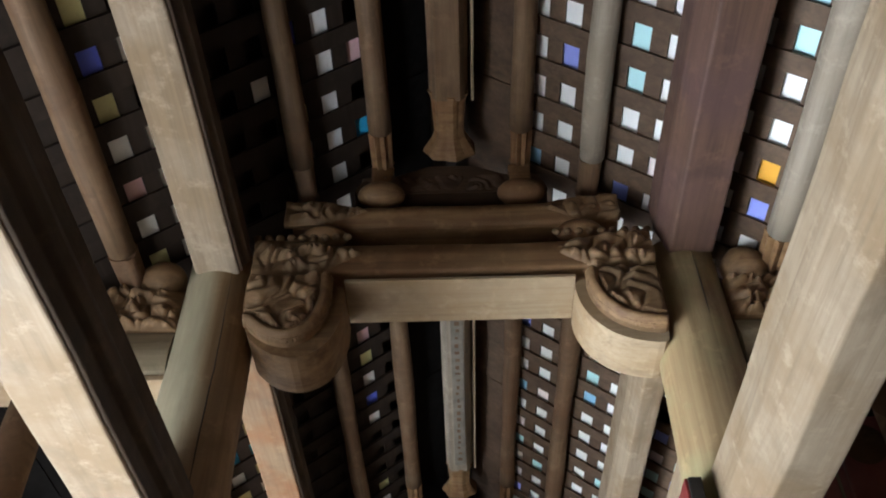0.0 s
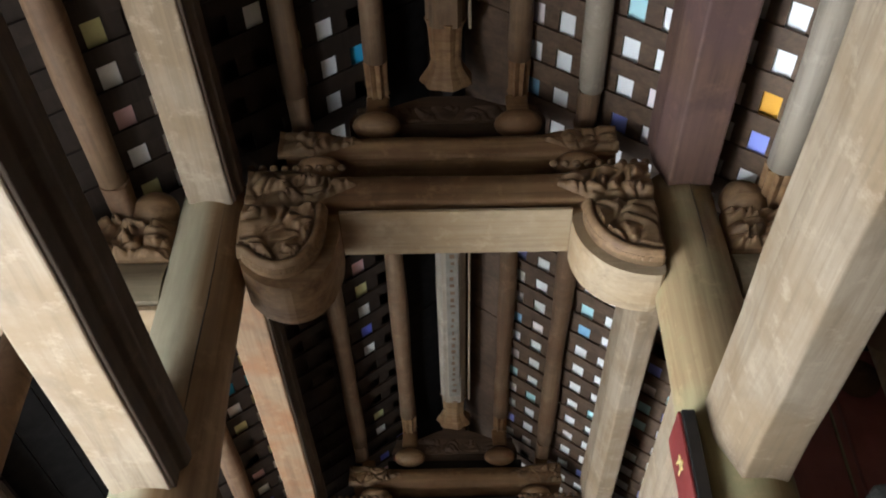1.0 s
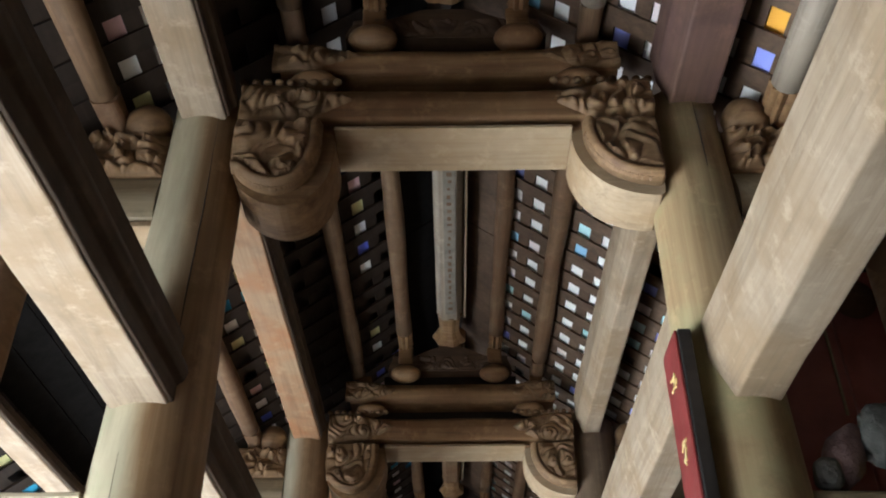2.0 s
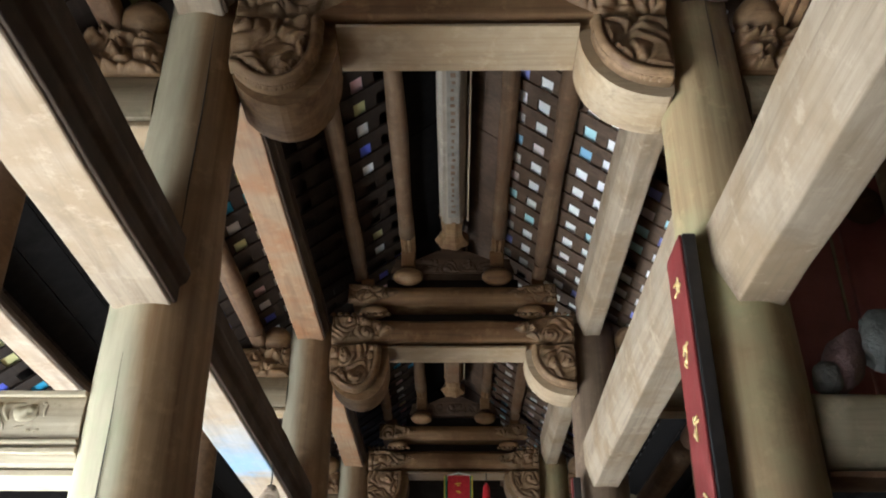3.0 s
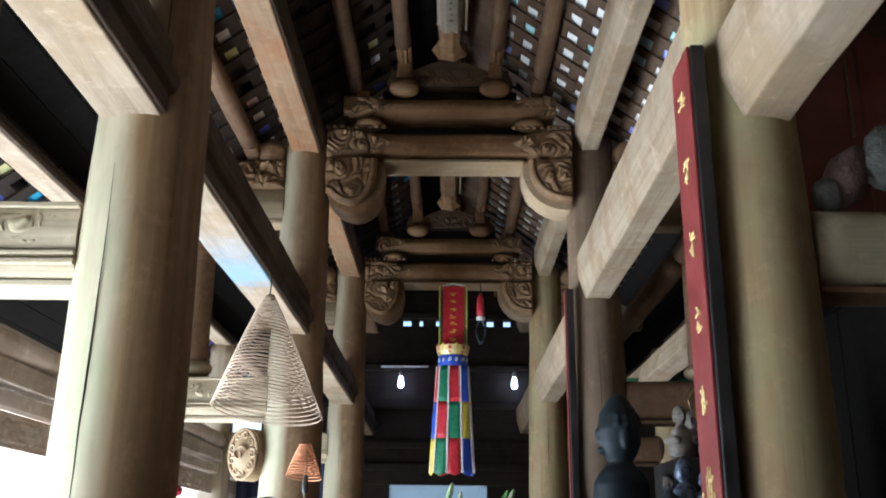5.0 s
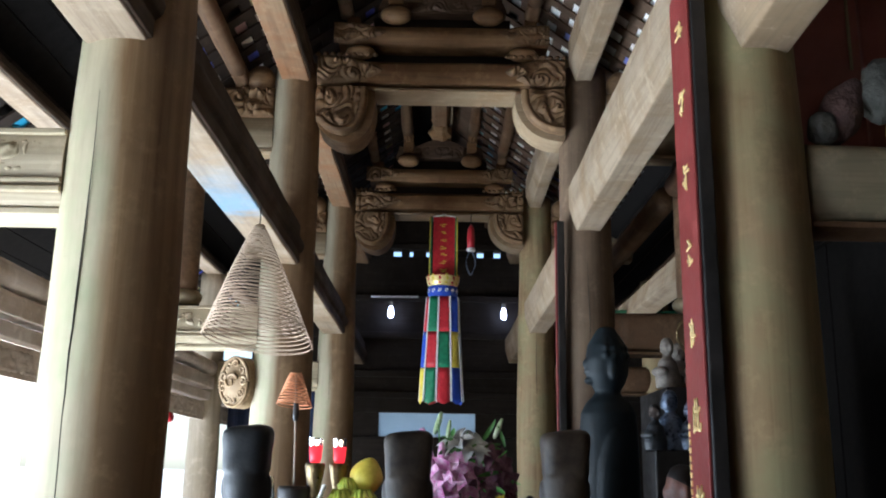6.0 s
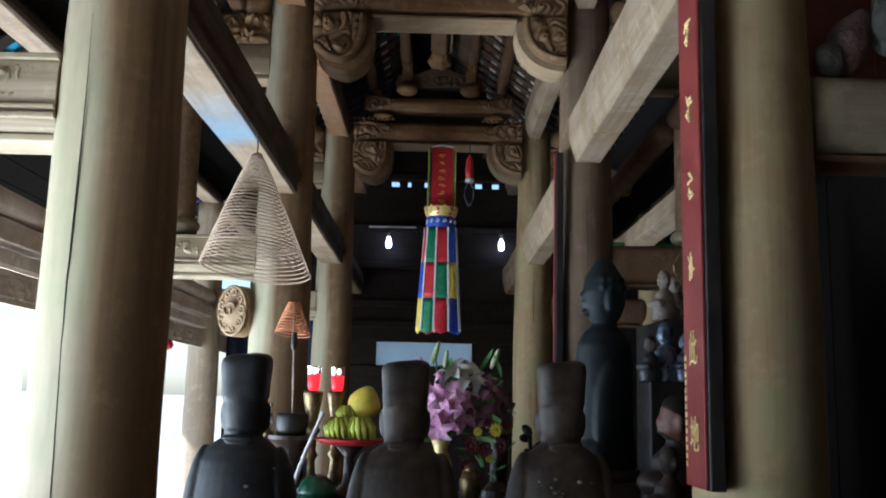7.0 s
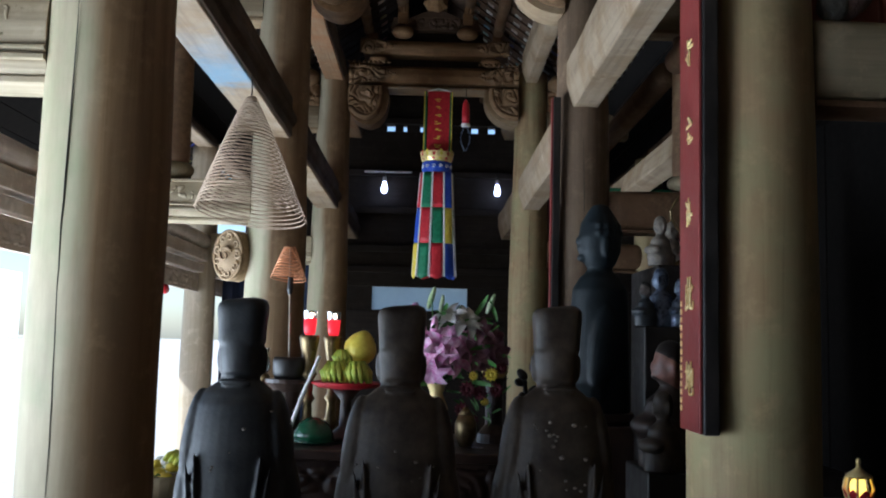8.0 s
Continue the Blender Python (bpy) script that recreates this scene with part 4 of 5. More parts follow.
face = [((-0.125, 0, 1.05), (0.03, 0.03, 0.035), 0), ((-0.145, 0, 1.10), (0.02, 0.018, 0.03), 20), ((-0.115, 0, 0.985), (0.04, 0.04, 0.025), 0),
        ((0.0, 0.125, 1.06), (0.03, 0.02, 0.075), 0), ((0.0, -0.125, 1.06), (0.03, 0.02, 0.075), 0), ((-0.03, -0.15, 0.40), (0.09, 0.06, 0.30), 6),
        ((-0.03, 0.15, 0.40), (0.09, 0.06, 0.30), 6), ((-0.05, 0, 0.12), (0.17, 0.20, 0.11), 0)]
ped = thing("statue_pedestal", (1.11, 5.98, 0), "dark pedestal under the black statue", "pedestal")
part("block", box(-0.27, -0.27, 0, 0.27, 0.27, 1.02, bevel=0.01), M_ALTAR, ped)
part("lotus_seat", lathe([(0.24, 1.02), (0.27, 1.05), (0.25, 1.09)], segments=24), M_ALTAR, ped)
figure("statue", BUDDHA, (1.11, 5.98, 1.088), M_BUDDHA, "black lacquered buddha statue with curled hair on a pedestal", flat=0.9, extra=curls + face, voxel=0.010, turn=8)

side_altar = thing("stepped_altar", (0, 0, 0), "dark stepped altar crowded with figures in the shade", "altar")
part("step", box(1.16, 4.85, 0.0, 2.30, 5.40, 0.86, bevel=0.01), M_BLACK, side_altar)
part("step", box(1.27, 5.405, 0.0, 2.30, 5.69, 1.63, bevel=0.01), M_BLACK, side_altar)
part("step", box(1.42, 5.695, 0.0, 2.30, 6.45, 2.02, bevel=0.01), M_BLACK, side_altar)
SMALL = [(0.16, 0.0), (0.17, 0.12), (0.135, 0.25), (0.12, 0.33), (0.06, 0.385), (0.05, 0.41), (0.075, 0.44), (0.088, 0.51), (0.078, 0.575), (0.062, 0.61), (0.04, 0.63), (0.015, 0.638)]
FACE2 = [((-0.085, 0, 0.50), (0.02, 0.02, 0.03), 0), ((0.0, -0.085, 0.50), (0.02, 0.014, 0.045), 0), ((-0.07, 0, 0.455), (0.03, 0.03, 0.02), 0), ((-0.12, 0, 0.2), (0.08, 0.15, 0.06), 0)]


def small_statue(x, y, z, s, mat, label, turn=0):
    ob = figure("statue", SMALL, (x, y, z), mat, label, flat=0.85, extra=FACE2, voxel=0.012, turn=turn, group="altar figures")
    ob.scale = (s, s, s)


small_statue(1.345, 5.12, 0.861, 1.08, M_ROBED, "dark robed statue with a dull red painted face", 0)
small_statue(1.40, 5.55, 1.631, 0.56, M_SILVER, "small bluish silver figure on the stepped altar", -30)
small_statue(1.62, 5.56, 1.631, 0.62, M_ROBED_B, "small dark figure on the stepped altar", 10)
small_statue(1.29, 5.47, 1.631, 0.42, M_ROBED_B, "small dim painted figure on the stepped altar", 25)
small_statue(1.51, 5.50, 1.631, 0.46, M_SILVER, "small silvery figure on the stepped altar", 15)
small_statue(1.46, 5.80, 2.021, 0.50, M_PALEFIG, "small pale painted figure on the stepped altar", 20)
small_statue(1.57, 5.94, 2.021, 0.48, M_PALEFIG, "small pale painted figure on the stepped altar", -25)
small_statue(1.66, 5.84, 2.021, 0.52, M_PALEFIG, "small pale painted figure on the stepped altar", -15)
small_statue(1.78, 5.98, 2.021, 0.50, M_ROBED, "small red-faced figure on the stepped altar", 5)
small_statue(1.98, 6.08, 2.021, 0.55, M_STATUE_B, "small brown figure on the stepped altar", 0)
small_statue(1.70, 5.15, 0.861, 1.0, M_ROBED_B, "dark seated figure on the stepped altar", 15)
small_statue(1.26, 4.94, 0.861, 0.66, M_STATUE_B, "small brown seated figure with worn gilding on the stepped altar", 20)
small_statue(1.52, 4.98, 0.861, 0.6, M_ROBED_B, "small dim seated figure on the stepped altar", -10)
branch = thing("altar_branch", (1.58, 5.80, 2.021), "thin curling gilt branch on the stepped altar", "ornament")
part("stem", tube([(0.06 * math.sin(k * 0.7), -0.02 * k / 8, 0.05 * k) for k in range(10)], 0.008, 6), M_BRASS, branch)
part("foot", lathe([(0.04, 0), (0.03, 0.02), (0.01, 0.04)], segments=12), M_BRASS, branch)
panel = thing("green_panel", (2.10, 9.0, 2.70), "dark green horizontal board over the shaded aisle", "board")
part("board", box(-0.78, -0.02, 0, 0.30, 0.02, 0.37, bevel=0.008), M_JADE, panel)
part("hanger", box(-0.2, -0.01, 0.37, -0.17, 0.01, 0.50), W_DARK_X, panel)
part("hanger", box(0.1, -0.01, 0.37, 0.13, 0.01, 0.50), W_DARK_X, panel)


# ---- couplet boards ----
CHARACTERS = {5: "\u6b64", 6: "\u5730"}


def character_mesh(sign, size, x, y, z):
    """A gilt character standing on the board's face, read from the nave."""
    cu = bpy.data.curves.new("character", "FONT")
    cu.body, cu.size, cu.extrude, cu.resolution_u = sign, size, 0.0022, 2
    cu.align_x, cu.align_y = "CENTER", "CENTER"
    ob = bpy.data.objects.new("character", cu)
    me = bpy.data.meshes.new_from_object(ob)
    bm = bmesh.new()
    bm.from_mesh(me)
    for v in bm.verts:
        v.co = Vector((x + v.co.z, y - v.co.x * 0.8, z + v.co.y))
    bpy.data.objects.remove(ob)
    bpy.data.curves.remove(cu)
    bpy.data.meshes.remove(me)
    return bm


def couplet(x, y, z0, z1, seed, label, wide=0.235):
    c = thing("couplet_board", (x, y, z0), label, "sign", "couplet boards")
    h = z1 - z0
    part("backing", box(0.012, -0.005, -0.004, 0.064, wide + 0.005, h + 0.004, bevel=0.006), M_BLACK, c, "black lacquered backing")
    face_board = part("face", box(0.0, 0.004, 0.0, 0.011, wide - 0.004, h, bevel=0.003), M_RED, c, "red lacquered face with gilt characters")
    r = random.Random(seed)
    n = 7 if wide > 0.2 else 0
    for k in range(n):
        zc = h - 0.17 - k * (h - 0.33) / (n - 1)
        if k in CHARACTERS:
            part("character", character_mesh(CHARACTERS[k], 0.125, -0.004, 0.105, zc), M_GOLD, face_board)
            continue
        for j in range(8):
            turn = radians(r.choice((4, -6, 84, 95, 40, -38)))
            cy, cz, half = 0.112 + r.uniform(-0.024, 0.024), zc + r.uniform(-0.036, 0.036), r.uniform(0.014, 0.032)
            stroke = box(-0.005, -half, -0.0056, -0.0005, half, 0.0056, bevel=0.0018)
            for v in stroke.verts:
                v.co = Vector((v.co.x, cy + v.co.y * math.cos(turn) - v.co.z * math.sin(turn), cz + v.co.y * math.sin(turn) + v.co.z * math.cos(turn)))
            part("writing_bar", stroke, M_GOLD, face_board)
    for k in range(2 * n):
        part("writing_bar", box(-0.004, 0.200, 0.06 + k * 0.027, -0.0005, 0.214, 0.078 + k * 0.027), M_GOLD, face_board)
    return c


couplet(0.868, 2.945, 1.235, 3.235, 4, "tall red couplet board with gilt characters hung on a column")
couplet(0.862, 6.56, 1.72, 3.30, 9, "narrow dark-edged red board hung on a column", 0.07)


# ---- hanging incense coil ----
def incense_coil(x, y, ztop, zbot, radius, turns, wire, mat, label, lean=(0, 0)):
    t = thing("incense_coil", (x, y, ztop), label, "incense")
    pts, n = [], turns * 24
    h = ztop - zbot
    for i in range(n + 1):
        f = i / n
        a = 2 * math.pi * turns * f
        r = 0.03 + (radius - 0.03) * f ** 0.92
        sag = 0.033 * radius * math.sin(a * 0.5 + 4 * f) * f
        pts.append((r * math.cos(a) + lean[0] * f, r * math.sin(a) + lean[1] * f, -h * f + sag + 0.147 * radius * f * math.cos(a + 2.2)))
    part("spiral", tube(pts, wire, 5), mat, t, smooth=True)
    return t


coil = incense_coil(-1.005, 5.0, 2.815, 2.16, 0.305, 62, 0.0024, M_COIL, "large cone of spiral incense hanging from the tie beam", (0.03, 0))
part("string", tube([(0, 0, 0.135), (0.004, 0, 0.05), (0, 0, -0.01), (0.03, 0, -0.02)], 0.004, 6), M_BLACK, coil, "dark hanging string")
part("knot", ball((0.004, 0, 0.0), (0.03, 0.03, 0.014), 12, 8, lump=0.004), M_COIL, coil, "pinched crown of the coil", True)


# ---- altar table and its things ----
altar = thing("altar_table", (0, 0, 0), "dark lacquered altar table with carved front", "table")
part("tabletop", box(-0.98, 4.72, 0.90, 0.80, 5.75, 0.95, bevel=0.01), M_ALTAR, altar)
part("apron", box(-0.94, 4.76, 0.70, 0.76, 4.80, 0.90, bevel=0.008), M_ALTAR, altar)
for x in (-0.92, 0.66):
    for y in (4.78, 5.62):
        part("leg", box(x, y, 0, x + 0.08, y + 0.08, 0.90, bevel=0.01), M_ALTAR, altar)
part("carving", carving(31, -0.9, 0.72, 4.752, 0.72, 0.88, 14, 0.012), M_ALTAR, altar, "", True)
table2 = thing("side_table", (0, 0, 0), "small dark side table for offerings", "table")
part("tabletop", box(-1.62, 4.35, 0.70, -1.04, 4.90, 0.74, bevel=0.008), M_ALTAR, table2)
for x in (-1.58, -1.12):
    for y in (4.40, 4.80):
        part("leg", box(x, y, 0, x + 0.05, y + 0.05, 0.70, bevel=0.006), M_ALTAR, table2)


def candlestick(x, y, label):
    c = thing("candlestick", (x, y, 0.952), label, "candlestick", "candlesticks")
    rows = [(0.075, 0), (0.08, 0.015), (0.05, 0.03), (0.028, 0.06), (0.045, 0.09), (0.03, 0.12), (0.024, 0.2), (0.042, 0.225), (0.026, 0.25), (0.03, 0.33), (0.05, 0.36), (0.03, 0.385),
            (0.034, 0.44), (0.05, 0.52), (0.056, 0.56), (0.052, 0.575)]
    part("stem", lathe(rows, segments=20), M_BRASS, c, "turned old bronze stem", True)
    part("cup", lathe([(0.026, 0.576), (0.032, 0.60), (0.037, 0.665)], segments=18), M_REDGLASS, c, "lit red glass cup", True)
    part("rim", lathe([(0.037, 0.666), (0.041, 0.71)], segments=18, closed=False), M_GLASS, c, "clear glass rim", True)
    part("flame", ball((0.008, -0.033, 0.685), (0.010, 0.006, 0.016), 10, 7), M_FLAME, c, "bright small flame", True)


candlestick(-0.655, 5.2, "bronze candlestick with a lit red glass cup")
candlestick(-0.535, 5.32, "bronze candlestick with a lit red glass cup")

dish = thing("fruit_dish", (-0.44, 5.2, 0.952), "red footed dish on the altar", "dish")
part("foot", lathe([(0.11, 0), (0.09, 0.03), (0.035, 0.08), (0.03, 0.22), (0.08, 0.28)], segments=24), M_ALTAR, dish, smooth=True)
part("plate", lathe([(0.08, 0.281), (0.16, 0.292), (0.205, 0.315), (0.20, 0.322), (0.15, 0.304), (0.06, 0.298)], segments=32), M_SILKRED, dish, "shiny red plate", True)


def pomelo(x, y, z, r):
    rows = [(r * 0.25, -r * 0.98), (r * 0.7, -r * 0.75), (r, -r * 0.1), (r * 0.93, r * 0.3), (r * 0.62, r * 0.75), (r * 0.28, r * 1.05), (r * 0.1, r * 1.12)]
    ob = solid("pomelo", lathe(rows, segments=24), M_POMELO, "large ripe yellow pomelo on the fruit dish", "fruit", smooth=True)
    ob.location = (x, y, z)
    ob.rotation_euler = (0.2, 0.3, 0)
    s = ob.modifiers.new("round", "SUBSURF")
    s.levels = s.render_levels = 1


pomelo(-0.375, 5.24, 1.455, 0.098)


def citron(x, y, z, s, seed):
    """A fingered citron: a knob with a bunch of thick curling fingers."""
    r = random.Random(seed)
    f = thing("citron", (x, y, z), "green and yellow fingered citron on the fruit dish", "fruit", "citrons")
    part("knob", ball((0, 0, 0.01), (0.05 * s, 0.045 * s, 0.04 * s), 14, 9), M_CITRON, f, smooth=True)
    for k in range(9):
        a = -0.5 + k * 0.42
        d = Vector((math.cos(a) * 0.055, -0.03 + 0.02 * math.sin(k), 0))
        pts = [(0, 0, 0.04 * s), tuple(d * 0.6 * s + Vector((0, 0, 0.05 * s))), tuple(d * 1.1 * s + Vector((0, 0, 0.012 * s))), tuple(d * 1.15 * s + Vector((0.01, -0.01, -0.035 * s)))]
        part("finger", tube(pts, 0.016 * s, 7, lambda q: 0.9 + 0.4 * math.sin(3.14 * q) - 0.5 * q * q), M_CITRON, f, smooth=True)


citron(-0.50, 5.13, 1.315, 1.15, 1)
citron(-0.385, 5.11, 1.315, 1.2, 2)
citron(-0.47, 5.2, 1.40, 0.8, 3)

urn = thing("incense_urn", (-0.765, 5.2, 0.952), "black incense urn on a tall stand", "urn")
part("stand", lathe([(0.12, 0), (0.10, 0.03), (0.075, 0.06), (0.07, 0.26), (0.13, 0.31), (0.13, 0.33)], segments=24), M_ALTAR, urn)
part("jar", lathe([(0.075, 0.331), (0.088, 0.36), (0.09, 0.43), (0.082, 0.45), (0.072, 0.448)], segments=24), M_BLACK, urn, "black glazed jar", True)
part("stick", tube([(0, 0, 0.44), (-0.008, 0, 0.75), (-0.02, 0, 1.06)], 0.007, 8), W_GREY_Y, urn, "upright wooden stick")
part("clip", lathe([(0.012, 0.80), (0.018, 0.83), (0.014, 0.90)], (-0.011, 0, 0), 10), M_BLACK, urn)
small_coil = incense_coil(-0.787, 5.2, 2.02, 1.835, 0.10, 21, 0.0025, M_COILR, "small orange cone of spiral incense on a stick")
lamp_glass = thing("oil_lamp", (-0.90, 5.2, 0.952), "small glass oil lamp on a dark stand", "lamp")
part("stand", lathe([(0.05, 0), (0.02, 0.05), (0.02, 0.28), (0.045, 0.31)], segments=16), M_ALTAR, lamp_glass)
part("base", lathe([(0.03, 0.311), (0.035, 0.34), (0.018, 0.36)], segments=16), M_BRASS, lamp_glass, smooth=True)
part("chimney", lathe([(0.018, 0.361), (0.034, 0.39), (0.03, 0.42), (0.02, 0.47), (0.024, 0.50)], segments=18, closed=False), M_GLASS, lamp_glass, "clear glass chimney", True)
censer = thing("covered_censer", (-0.59, 5.0, 0.952), "dark green glazed covered censer on the altar", "censer")
part("bowl", lathe([(0.06, 0), (0.105, 0.012), (0.115, 0.02)], segments=28), M_JADE, censer, smooth=True)
part("dome", lathe([(0.11, 0.021), (0.105, 0.06), (0.085, 0.10), (0.05, 0.13), (0.015, 0.14)], segments=28), M_JADE, censer, smooth=True)
bell = solid("bell_stick", tube([(-0.735, 4.93, 0.958), (-0.66, 5.01, 1.20), (-0.585, 5.10, 1.41)], 0.012, 8), M_WHITE, "pale cloth-wrapped stick leaning on the altar things", "stick")

vase = thing("flower_vase", (0.06, 5.2, 0.952), "gold vase of pink and white lilies on the altar", "vase")
part("body", lathe([(0.045, 0), (0.05, 0.02), (0.03, 0.05), (0.06, 0.13), (0.065, 0.19), (0.035, 0.27), (0.055, 0.325)], segments=24, closed=False), M_GOLD, vase, "shiny gold vase", True)


def petal(bm, at, way, side, length, width, curl):
    way, side = Vector(way).normalized(), Vector(side).normalized()
    up = way.cross(side).normalized()
    grid = []
    for i in range(8):
        f = i / 7
        w = width * math.sin(math.pi * (0.10 + 0.88 * f)) ** 0.8
        c = Vector(at) + way * length * (f - 0.45 * abs(curl) * f ** 3) + up * curl * length * (0.35 * f + 1.5 * f ** 3)
        row = []
        for k in range(5):
            q = (k - 2) / 2
            row.append(bm.verts.new(c + side * w * q + up * (0.28 * w * q * q + 0.10 * w * abs(q) * math.sin(9 * f + 2 * q + 40 * length))))
        grid.append(row)
    for a, b in zip(grid, grid[1:]):
        for k in range(4):
            bm.faces.new((a[k], a[k + 1], b[k + 1], b[k]))


def lily(at, way, size, mat, parent, name="lily"):
    bm = bmesh.new()
    way = Vector(way).normalized()
    s0 = way.cross(Vector((0.2, 0.1, 1))).normalized()
    for k in range(6):
        turn = Matrix.Rotation(k * math.pi / 3, 3, way)
        s = turn @ s0
        out = way * 0.6 + s.cross(way)
        petal(bm, at, out, s, size * 0.78, size * 0.2, -0.28 if k % 2 else -0.18)
    return part(name, bm, mat, parent, "", True)


def bud(at, way, size, mat, parent):
    bm = bmesh.new()
    at, way = Vector(at), Vector(way).normalized()
    add_tube(bm, [at + way * size * f for f in (0, 0.2, 0.5, 0.8, 1.0)], size * 0.11, 8, lambda f: 0.5 + 0.9 * math.sin(3.0 * f + 0.1) * (1 - 0.4 * f))
    part("bud", bm, mat, parent, "", True)


def leaf(at, way, size, parent):
    bm = bmesh.new()
    petal(bm, at, way, Vector(way).cross(Vector((0.3, 1, 0.2))), size, size * 0.085, 0.25)
    part("leaf", bm, M_LEAF, parent, "", True)


rf = random.Random(8)
for k in range(12):
    tx, ty, tz = rf.uniform(-0.09, 0.34), rf.uniform(-0.06, 0.1), rf.uniform(0.40, 0.80)
    part("stem", tube([(0, 0, 0.28), (tx * 0.5, ty * 0.5, 0.28 + (tz - 0.28) * 0.6), (tx, ty, tz)], 0.005, 5), M_LEAF, vase)
for at, way, s in (((-0.05, -0.06, 0.47), (-0.6, -0.7, 0.1), 0.19), ((0.03, -0.08, 0.53), (0.1, -0.9, 0.2), 0.20), ((0.10, -0.06, 0.47), (0.5, -0.7, 0.1), 0.19),
                   ((-0.03, -0.09, 0.40), (-0.2, -0.7, -0.7), 0.19), ((0.17, -0.02, 0.53), (0.6, -0.6, 0.3), 0.16), ((0.06, -0.05, 0.60), (0.0, -0.6, 0.7), 0.15), ((0.02, -0.08, 0.45), (-0.3, -0.8, -0.2), 0.18)):
    lily(at, way, s * 0.8, M_PINK, vase)
for at, way, s in (((0.12, 0.0, 0.67), (0.2, -0.6, 0.8), 0.18), ((0.06, 0.02, 0.69), (-0.4, -0.5, 0.7), 0.15), ((0.17, 0.0, 0.66), (0.4, -0.6, 0.6), 0.15)):
    lily(at, way, s, M_PETAL, vase, "white_lily")
for at, way, s in (((0.30, 0.0, 0.58), (0.5, -0.7, 0.2), 0.13), ((0.24, 0.0, 0.62), (0.1, -0.7, 0.6), 0.13), ((0.33, 0.02, 0.50), (0.4, -0.7, 0.0), 0.13), ((0.22, -0.02, 0.50), (0.2, -0.9, 0.1), 0.14), ((0.28, 0.0, 0.44), (0.3, -0.8, -0.2), 0.12)):
    lily(at, way, s, M_DULLPINK, vase, "faded_lily")
for at, way, s, m in (((-0.07, 0, 0.52), (-0.25, -0.1, 1), 0.26, M_PINK), ((-0.02, 0, 0.50), (0.0, -0.2, 1), 0.20, M_PINK), ((-0.06, 0.02, 0.74), (0.3, 0, 1), 0.13, M_BUD), ((0.01, 0, 0.72), (0.15, 0, 1), 0.10, M_BUD),
                      ((0.27, 0, 0.72), (0.4, 0, 1), 0.12, M_BUD), ((-0.22, 0.05, 0.66), (-0.5, 0, 1), 0.10, M_LEAF)):
    bud(at, way, s, m, vase)
for k in range(44):
    a = rf.uniform(-0.6, 3.7)
    leaf((rf.uniform(-0.06, 0.34), rf.uniform(-0.04, 0.10), rf.uniform(0.30, 0.70)), (math.cos(a), rf.uniform(-0.6, 0.2), math.sin(a) * 0.8), rf.uniform(0.09, 0.18), vase)

def pompon(at, size, mat, name):
    """A many-petalled bloom: short petals in rings, closing towards the heart."""
    bm = bmesh.new()
    for ring in range(3):
        n = 11 - 2 * ring
        for k in range(n):
            a = 2 * math.pi * k / n + ring * 0.3
            way = Vector((math.cos(a), -0.35 - 0.55 * ring, math.sin(a)))
            petal(bm, at, way, way.cross(Vector((0, 1, 0.01))), size * (1 - 0.18 * ring), size * 0.24, -0.15)
    add_ball(bm, Vector(at) + Vector((0, -0.15 * size, 0)), (0.35 * size,) * 3, 8, 6)
    part(name, bm, mat, vase, "", True)


for at, size in (((0.30, -0.06, 0.385), 0.042), ((0.20, -0.06, 0.375), 0.028), ((0.27, 0.0, 0.23), 0.026)):
    pompon(at, size, M_YELLOW, "yellow_bloom")
for at, size in (((0.17, -0.06, 0.30), 0.05), ((0.24, -0.05, 0.28), 0.045), ((0.33, -0.03, 0.30), 0.045), ((0.14, -0.06, 0.19), 0.045), ((0.36, 0.0, 0.42), 0.04), ((0.20, -0.05, 0.13), 0.04)):
    pompon(at, size, M_WINE, "wine_red_bloom")
for k in range(16):
    a = rf.uniform(0, 6.28)
    leaf((rf.uniform(0.04, 0.38), rf.uniform(-0.02, 0.08), rf.uniform(0.10, 0.38)), (math.cos(a), rf.uniform(-0.8, 0.1), math.sin(a)), rf.uniform(0.07, 0.13), vase)

gold_censer = thing("gold_censer", (0.39, 5.3, 0.952), "gilt lidded censer glinting among dark altar things", "censer")
part("pedestal", lathe([(0.10, 0), (0.09, 0.05), (0.05, 0.1), (0.05, 0.33), (0.08, 0.36)], segments=20), M_ALTAR, gold_censer)
part("bowl", lathe([(0.05, 0.361), (0.075, 0.39), (0.08, 0.42), (0.06, 0.45)], segments=22), M_GOLD, gold_censer, smooth=True)
part("lid", lathe([(0.06, 0.451), (0.05, 0.48), (0.02, 0.50), (0.012, 0.53), (0.022, 0.545), (0.008, 0.56)], segments=20), M_BRASS, gold_censer, smooth=True)
crane = thing("altar_ornament", (0.56, 5.25, 0.952), "dark bronze leafy ornament on the altar", "ornament")
part("stem", tube([(0, 0, 0), (0.01, 0, 0.2), (-0.01, 0, 0.40)], 0.014, 8), M_BLACK, crane)
for k in range(7):
    part("leaf", ball((0.045 * math.cos(k * 2.1), 0.03 * math.sin(k * 2.1), 0.16 + 0.045 * k), (0.04, 0.02, 0.025), 10, 7, Matrix.Rotation(k * 0.8, 4, "Y")), M_BLACK, crane, "", True)
